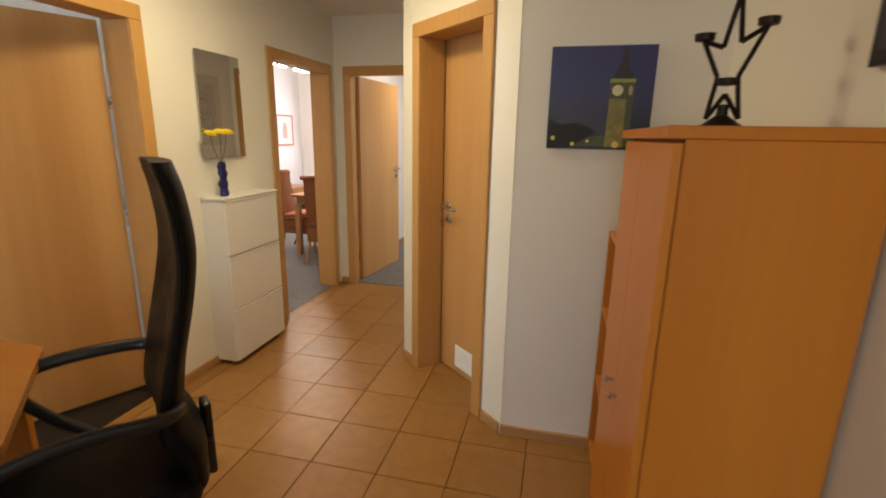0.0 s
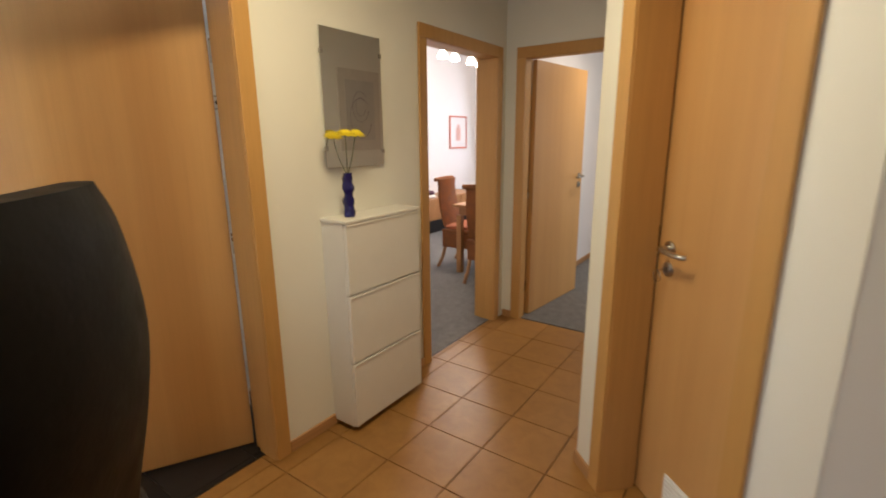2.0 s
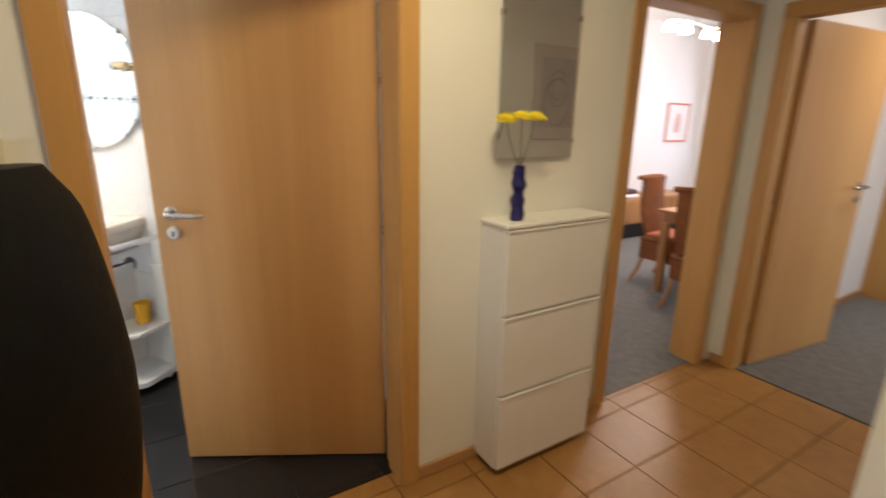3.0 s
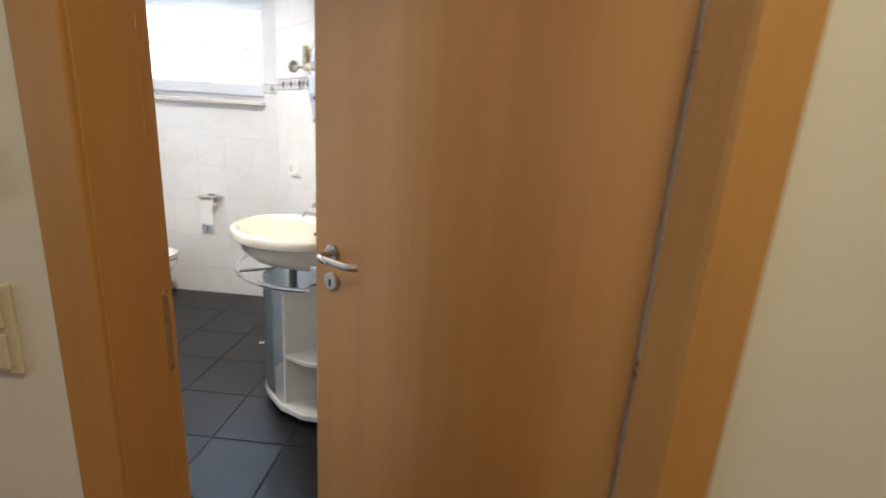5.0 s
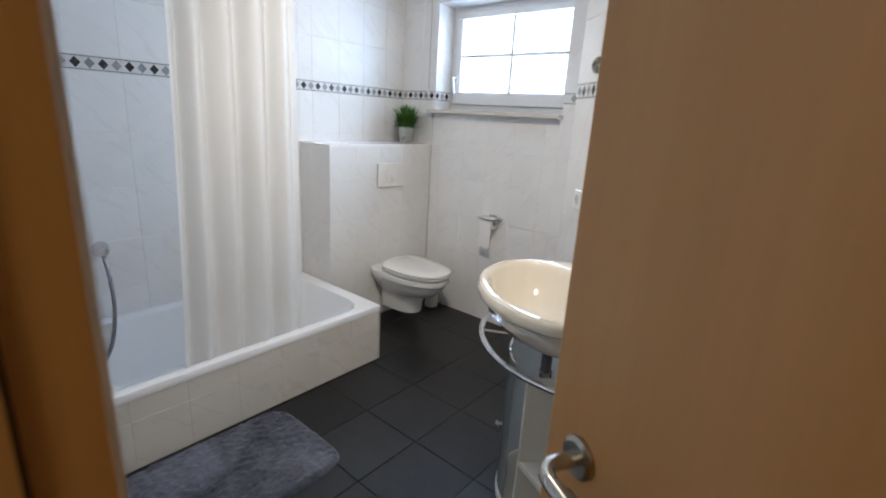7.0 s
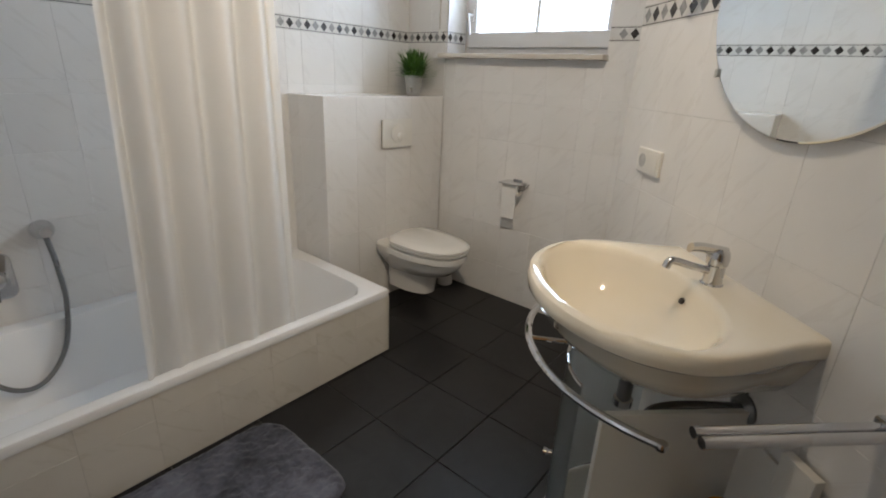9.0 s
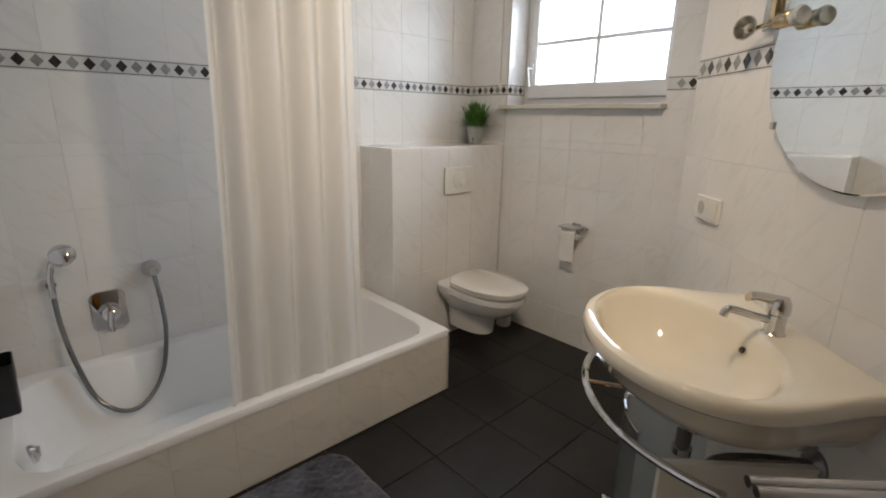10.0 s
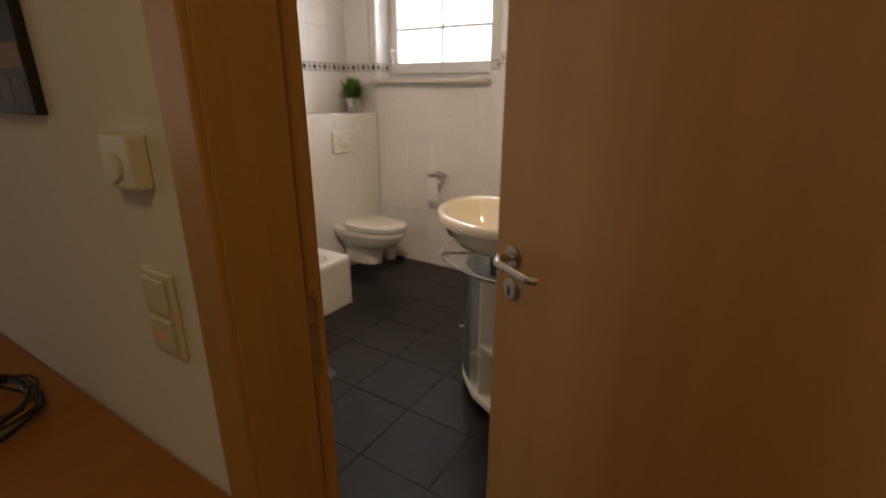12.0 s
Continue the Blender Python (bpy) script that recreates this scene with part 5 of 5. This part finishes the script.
def vanity():
    e = thing("vanity_unit", BASIN, "round white vanity base with a frosted glass front and open shelves", "vanity unit")
    arc = [(0.50 + 0.28 * math.cos(radians(a)), 0.12 + 0.28 * math.sin(radians(a))) for a in range(0, 91, 6)]
    base = [(0.78, 0.004)] + arc + [(0.36, 0.40), (0.22, 0.35), (0.11, 0.25), (0.10, 0.12), (0.10, 0.004)]
    part("base_plate", prism(base, 0.045, 0.075, 0.008), WHITEBOARD, e)
    right = [(0.342, 0.004), (0.342, 0.378), (0.22, 0.335), (0.12, 0.24), (0.115, 0.12), (0.115, 0.004)]
    part("shelf", prism(right, 0.325, 0.345, 0.004), WHITEBOARD, e)
    part("divider", box((0.344, 0.362, 0.004, 0.378, 0.076, 0.655), bevel=0.002), WHITEBOARD, e)
    part("side_board", box((0.130, 0.215, 0.012, 0.036, 0.346, 0.662), (0.130, 0.215, 0.012, 0.036, 0.076, 0.324), bevel=0.002), WHITEBOARD, e)
    part("back_board", box((0.16, 0.343, 0.002, 0.010, 0.076, 0.60)), WHITEBOARD, e)
    # curved glass front
    gl = [(0.50 + 0.275 * math.cos(radians(a)), 0.12 + 0.275 * math.sin(radians(a))) for a in range(-20, 104, 4)]
    gi = [(0.50 + 0.270 * math.cos(radians(a)), 0.12 + 0.270 * math.sin(radians(a))) for a in range(-20, 104, 4)]
    door = part("glass_door", prism(gl + gi[::-1], 0.085, 0.655), FROST, e, "curved frosted glass door")
    for z in (0.15, 0.60):
        part("glass_clamp", box((0.768, 0.786, 0.06, 0.085, z, z + 0.03), bevel=0.003), CHROME, door)
    part("door_knob", lathe([(0.008, 0), (0.008, 0.012), (0.012, 0.016), (0.012, 0.026)], 14), CHROME, door, smooth=True, m=pose(0.60, 0.379, 0.30, -90, 0, -20))
    part("top_rim", tube([(x, y, 0.658) for x, y in gl], 0.005, 6), CHROME, e, smooth=True)
    for x, y in ((0.72, 0.18), (0.55, 0.34), (0.25, 0.28), (0.16, 0.06), (0.70, 0.05)):
        part("foot", lathe([(0.014, 0.0), (0.017, 0.006), (0.017, 0.030), (0.012, 0.045)], 14), WHITEBOARD, e, smooth=True, m=pose(x, y, 0))


vanity()
e = thing("towel_ring", BASIN, "curved chrome towel rail round the front of the washbasin", "towel rail")
ring = [(0.55 + 0.445 * math.cos(radians(a)), 0.05 + 0.445 * math.sin(radians(a)), 0.70) for a in range(12, 146, 5)]
part("rail", tube(ring, 0.0105, 10), CHROME, e, smooth=True)
part("end_cap", lathe([(0.012, -0.008), (0.0135, 0), (0.011, 0.008)], 14), CHROME, e, smooth=True, m=pose(*ring[-1]))
part("stay", tube([(0.94, 0.26, 0.70), (0.76, 0.20, 0.70), (0.70, 0.14, 0.73)], 0.007, 8), CHROME, e, smooth=True)
part("stay", tube([(0.62, 0.487, 0.70), (0.58, 0.33, 0.70), (0.57, 0.24, 0.74)], 0.007, 8), CHROME, e, smooth=True)
e = thing("towel_bars", BASIN, "two straight chrome towel bars on a wall bracket", "towel rail")
for x, z in ((0.080, 0.842), (0.056, 0.842)):
    part("bar", tube([(x, 0.02, z), (x, 0.365, z)], 0.0105, 12), CHROME, e, smooth=True)
part("bracket", box((0.040, 0.096, 0.0005, 0.022, 0.824, 0.860), bevel=0.006), CHROME, e)
e = thing("drain_trap", BASIN, "grey and chrome drain pipes under the washbasin", "pipe")
part("down_pipe", tube([(0.41, 0.30, 0.75), (0.41, 0.30, 0.64)], 0.018, 14), PIPE, e, smooth=True)
part("union_nut", lathe([(0.019, 0.634), (0.024, 0.636), (0.024, 0.654), (0.019, 0.657)], 18), CHROME, e, smooth=True, m=pose(0.41, 0.30, 0))
part("wall_pipe", tube(curve_points([(0.385, 0.245, 0.585), (0.385, 0.225, 0.632), (0.38, 0.13, 0.645), (0.375, 0.01, 0.64)], 6), 0.0165, 12), HOSE, e, smooth=True)
part("wall_rose", lathe([(0.042, 0), (0.042, 0.006), (0.025, 0.018)], 20), HOSE, e, smooth=True, m=pose(0.375, 0.0005, 0.64, -90, 0, 0))
for x in (0.58,):
    part("stop_valve", tube([(x, 0.002, 0.62), (x, 0.07, 0.62), (x, 0.08, 0.66), (x - 0.0, 0.09, 0.76)], 0.009, 8), PIPE, e, smooth=True)
e = thing("yellow_cup", BASIN @ pose(0.240, 0.095, 0.3455), "yellow plastic cup on the vanity shelf", "cup")
part("cup", lathe([(0.035, 0), (0.037, 0.003), (0.043, 0.115), (0.040, 0.115), (0.034, 0.008)], 24), YELLOW, e, smooth=True)

e = thing("round_mirror", BASIN @ pose(0.464, 0, 1.612), "frameless round mirror above the washbasin", "mirror")
bm = lathe([(0.340, 0.0), (0.340, 0.006)], 72, 1.0, 0.95)
part("backing", bm, SEAL, e, m=pose(0, 0.010, 0, 90, 0, 0))
bm = lathe([(0.354, 0.0), (0.354, 0.003), (0.350, 0.005)], 72, 1.0, 0.94)
part("glass", bm, MIRROR, e, m=pose(0, 0.016, 0, -90, 0, 0))
for x, z in ((0.292, -0.19), (-0.292, -0.19), (0.254, 0.235), (-0.254, 0.235)):
    part("clip", box((x - 0.008, x + 0.008, 0.002, 0.026, z - 0.010, z + 0.010), bevel=0.002), STEEL, e)


def spot_bar(u, z, way):
    """A wall lamp with two heads; way: +1 or -1, the side of the wall on which its long head points to the mirror."""
    e = thing("mirror_lamp", BASIN @ pose(u, 0, z), "small chrome and brass wall lamp with two unlit halogen heads", "lamp", group="lamps beside the round mirror")
    x0, x1 = sorted((way * 0.015, way * 0.065))
    part("wall_plate", box((x0, x1, 0.0005, 0.018, -0.005, 0.115), bevel=0.004), STEEL, e)
    part("stalk", box((-0.011, 0.011, 0.016, 0.034, 0.0, 0.11), bevel=0.003), BRASS, e)
    part("cross_arm", tube([(-0.055, 0.045, 0.0), (0, 0.040, 0.004), (0.055, 0.045, 0.0)], 0.006, 8), BRASS, e, smooth=True)
    reflector = part("reflector_head", lathe([(0.008, -0.012), (0.018, -0.010), (0.031, 0.018), (0.033, 0.022), (0.029, 0.022), (0.014, 0.002)], 24), STEEL, e, "round steel reflector head", smooth=True,
                     m=pose(way * 0.068, 0.05, 0.004, -90, 0, way * 30))
    part("bulb", lathe([(0.006, 0.002), (0.009, 0.010), (0.006, 0.018)], 14), BULBGLASS, reflector, "clear halogen bulb", smooth=True)
    long_head = part("long_head", lathe([(0.007, 0.0), (0.018, 0.006), (0.020, 0.012), (0.0205, 0.066), (0.017, 0.070)], 22), BRASS, e, "brass tubular lamp head", smooth=True,
                     m=pose(way * -0.055, 0.05, -0.002, 0, way * -90, 0))
    part("bulb", lathe([(0.010, 0.068), (0.021, 0.076), (0.024, 0.094), (0.019, 0.104), (0.008, 0.100)], 18), BULBGLASS, long_head, "clear halogen bulb", smooth=True)


spot_bar(0.835, 1.685, 1)
spot_bar(0.085, 1.685, -1)
e = thing("wall_socket", BASIN @ pose(0.965, 0, 1.095), "white double wall socket on the tiles", "socket")
part("surround", box((0, 0.155, 0.0005, 0.012, 0, 0.084), bevel=0.004), PLASTIC, e)
part("blank_cover", box((0.012, 0.072, 0.012, 0.015, 0.012, 0.072), bevel=0.002), PLASTIC, e)
part("socket_well", lathe([(0.021, 0.0), (0.024, 0.002), (0.020, 0.0025), (0.018, 0.0005)], 24), simple("grey_socket_well", (0.52, 0.51, 0.49), 0.5), e, m=pose(0.112, 0.012, 0.042, -90, 0, 0))


def bath_rug():
    e = tagged(None or bpy.data.objects.new("bath_rug", None), "dark slate shaggy bath rug on the floor by the tub", "rug")
    scene.collection.objects.link(e)
    e.matrix_basis = pose(-0.80, -0.155, 0.0)
    nx, ny = 110, 90
    w, l = 0.80, 0.54
    bm = bmesh.new()
    rows = []
    for j in range(ny + 1):
        row = []
        for i in range(nx + 1):
            x, y = (i / nx - 0.5) * 2, (j / ny - 0.5) * 2
            p = (abs(x) ** 7 + abs(y) ** 7) ** (1 / 7)
            k = max(abs(x), abs(y)) / p if p > 1e-6 else 1
            X, Y = x * k * w / 2, y * k * l / 2
            edge = max(abs(x), abs(y))
            z = 0.024 * (1 - max(0, (edge - 0.93) / 0.07) ** 2)
            nz = noise.noise((X * 38, Y * 38, 1)) * 0.006 + noise.noise((X * 95, Y * 95, 4)) * 0.004
            wob = 0.006 * noise.noise((X * 30, Y * 30, 9))
            row.append(bm.verts.new((X + wob, Y + wob, max(0.001, z + nz * (1 if edge < 0.97 else 0.2)))))
        rows.append(row)
    for a, b in zip(rows, rows[1:]):
        for i in range(nx):
            bm.faces.new((a[i], a[i + 1], b[i + 1], b[i]))
    part("fleece_top", bm, RUG, e, smooth=True)
    part("backing", prism([(x * 0.97, y * 0.97) for x, y in rounded(-w / 2, w / 2, -l / 2, l / 2, 0.08)], 0.0, 0.003), SEAL, e)


bath_rug()

# ---- tiles ----
PIECES = {}


def tile_mesh(w, h, t, material):
    """A flat piece with a worn edge: x 0 to w, z 0 to h, face towards +y."""
    key = (round(w, 3), round(h, 3), t, material.name)
    if key not in PIECES:
        c = 0.0011
        pts = [(0, 0, 0), (w, 0, 0), (w, 0, h), (0, 0, h), (0, t - c, 0), (w, t - c, 0), (w, t - c, h), (0, t - c, h), (c, t, c), (w - c, t, c), (w - c, t, h - c), (c, t, h - c)]
        fs = [(0, 4, 5, 1), (1, 5, 6, 2), (2, 6, 7, 3), (3, 7, 4, 0), (4, 8, 9, 5), (5, 9, 10, 6), (6, 10, 11, 7), (7, 11, 8, 4), (8, 11, 10, 9)]
        me = bpy.data.meshes.new("tile")
        me.from_pydata(pts, [], fs)
        bm = bmesh.new()
        bm.from_mesh(me)
        bmesh.ops.recalc_face_normals(bm, faces=bm.faces)
        bm.to_mesh(me)
        bm.free()
        me.materials.append(material)
        PIECES[key] = me
    return PIECES[key]


def lay(parent, frame_m, u, z, w, h, material, t=0.006, name="tile"):
    if w < 0.012 or h < 0.012:
        return
    ob = new(name, tile_mesh(w, h, t, material))
    ob.parent = parent
    ob.matrix_basis = frame_m @ Matrix.Translation((u, 0, z))


def cuts(a, b, pitch, phase):
    """Joints between a and b on a grid."""
    k = math.ceil((a - phase) / pitch + 1e-6)
    out = [a]
    while phase + k * pitch < b - 1e-6:
        if phase + k * pitch - out[-1] > 0.012:
            out.append(phase + k * pitch)
        k += 1
    return out + [b]


ROWS = [0.0, 0.22, 0.49, 0.76, 1.03, 1.303, 1.5775, 1.6465, 1.917, 2.19, 2.475]
TW, GAP = 0.2165, 0.0001


def diamond_mesh(material):
    key = ("diamond", material.name)
    if key not in PIECES:
        me = bpy.data.meshes.new("diamond")
        a, b, t = 0.0215, 0.0245, 0.0012
        me.from_pydata([(-a, 0, 0), (0, 0, -b), (a, 0, 0), (0, 0, b), (-a, t, 0), (0, t, -b), (a, t, 0), (0, t, b)], [], [(4, 7, 6, 5), (0, 4, 5, 1), (1, 5, 6, 2), (2, 6, 7, 3), (3, 7, 4, 0)])
        bm = bmesh.new()
        bm.from_mesh(me)
        bmesh.ops.recalc_face_normals(bm, faces=bm.faces)
        bm.to_mesh(me)
        bm.free()
        me.materials.append(material)
        PIECES[key] = me
    return PIECES[key]


def tiled(wall, frame_m, u0, u1, phase, holes=(), z_top=9.0, border=True, dphase=0.0):
    """Covers a wall's face with tiles and the diamond border; holes: (u0, u1, z0, z1) left free."""
    edges = sorted({*cuts(u0, u1, TW, phase), *(q for h in holes for q in h[:2] if u0 < q < u1)})
    for z0, z1 in zip(ROWS, ROWS[1:]):
        strip = border and abs(z0 - 1.5775) < 1e-6
        zs = sorted({min(z0, z_top), min(z1, z_top), *(min(q, z_top) for h in holes for q in h[2:] if z0 < q < z1)})
        for a, b in zip(edges, edges[1:]):
            for c, d in zip(zs, zs[1:]):
                if any(h[0] - 1e-6 < (a + b) / 2 < h[1] + 1e-6 and h[2] < (c + d) / 2 < h[3] for h in holes):
                    continue
                lay(wall, frame_m, a + GAP, c + GAP, b - a - 2 * GAP, d - c - 2 * GAP, BORDERWHITE if strip else MARBLE)
        if strip:
            for zz in (z0 + 0.004, z1 - 0.0075):
                for a, b in zip(edges, edges[1:]):
                    if any(h[0] - 1e-6 < (a + b) / 2 < h[1] + 1e-6 and h[2] < zz < h[3] for h in holes):
                        continue
                    ob = new("border_line", tile_mesh(b - a - 2 * GAP, 0.0036, 0.0009, BORDERDARK))
                    ob.parent = wall
                    ob.matrix_basis = frame_m @ Matrix.Translation((a + GAP, 0.0059, zz))
            k = math.ceil((u0 + 0.02 - dphase) / 0.0545)
            while dphase + k * 0.0545 < u1 - 0.018:
                u = dphase + k * 0.0545
                if not any(h[0] - 0.02 < u < h[1] + 0.02 and h[2] < 1.612 < h[3] for h in holes):
                    ob = new("diamond", diamond_mesh(BORDERDARK if k % 2 == 0 else BORDERGREY))
                    ob.parent = wall
                    ob.matrix_basis = frame_m @ Matrix.Translation((u, 0.0059, 1.612))
                k += 1


WALLS = {o.name: o for o in bpy.data.objects if o.name.startswith("wall_")}
tiled(WALLS["wall_tub"], pose(0, -1.286, 0), -2.85, -0.121, -0.497, [(-2.85, -1.911, 0, 1.252)], dphase=-0.312)
tiled(WALLS["wall_window"], pose(-2.856, 0, 0, 0, 0, -90), -0.45, 1.28, 0.0, [(0.959, 1.28, 0, 1.252), (-0.10, 0.95, 1.49, 2.24)], dphase=-0.113)
tiled(WALLS["wall_window"], pose(0, -0.949, 0), -3.03, -2.852, -2.852, [(-3.03, -2.852, 0, 1.516)], z_top=2.235, dphase=-2.875)
tiled(WALLS["wall_basin"], pose(0, -0.006, 0), -1.6, 1.283, 0.21, dphase=0.975)
tiled(WALLS["wall_cistern"], pose(0, -0.965, 0), -2.85, -1.905, -1.905, z_top=1.252, border=False)
tiled(WALLS["wall_cistern"], pose(-1.911, 0, 0, 0, 0, -90), 0.959, 1.28, 0.959, z_top=1.252, border=False)
for a, b in zip(cuts(-2.85, -1.905, TW, -1.905), cuts(-2.85, -1.905, TW, -1.905)[1:]):
    ob = new("tile", tile_mesh(b - a - 2 * GAP, 0.318, 0.006, MARBLE))
    ob.parent = WALLS["wall_cistern"]
    ob.matrix_basis = pose(a + GAP, -0.961, 1.252, 90, 0, 0)

FLOOR = bpy.data.objects["floor"]


def floor_tiles(x0, x1, y0, y1, pitch, px, py, material, gap, keep, z=-0.012, t=0.012):
    for xa, xb in zip(cuts(x0, x1, pitch, px), cuts(x0, x1, pitch, px)[1:]):
        for ya, yb in zip(cuts(y0, y1, pitch, py), cuts(y0, y1, pitch, py)[1:]):
            if keep((xa + xb) / 2, (ya + yb) / 2) and xb - xa > 0.02 and yb - ya > 0.02:
                ob = new("floor_tile", tile_mesh(xb - xa - 2 * gap, yb - ya - 2 * gap, t, material))
                ob.parent = FLOOR
                ob.matrix_basis = pose(xa + gap, yb - gap, z, 90, 0, 0)


floor_tiles(0.0, 2.67, -2.62, 4.20, 0.3175, 0.735, 1.967, HALLTILE, 0.0021, lambda x, y: y < 2.35 or x < 1.4 or y < 2.9 and x < 1.95)
floor_tiles(-0.085, 0.0, 1.134, 2.002, 0.3175, 0.735, 1.967, HALLTILE, 0.0021, lambda x, y: True)
floor_tiles(-0.03, 0.0, 3.16, 4.035, 0.3175, 0.735, 1.967, HALLTILE, 0.0021, lambda x, y: True)
floor_tiles(-2.856, -0.09, -1.28, 2.6, 0.342, -1.487, -0.103, BATHTILE, 0.0018, lambda x, y: not (y < -0.62 and x > -1.85))
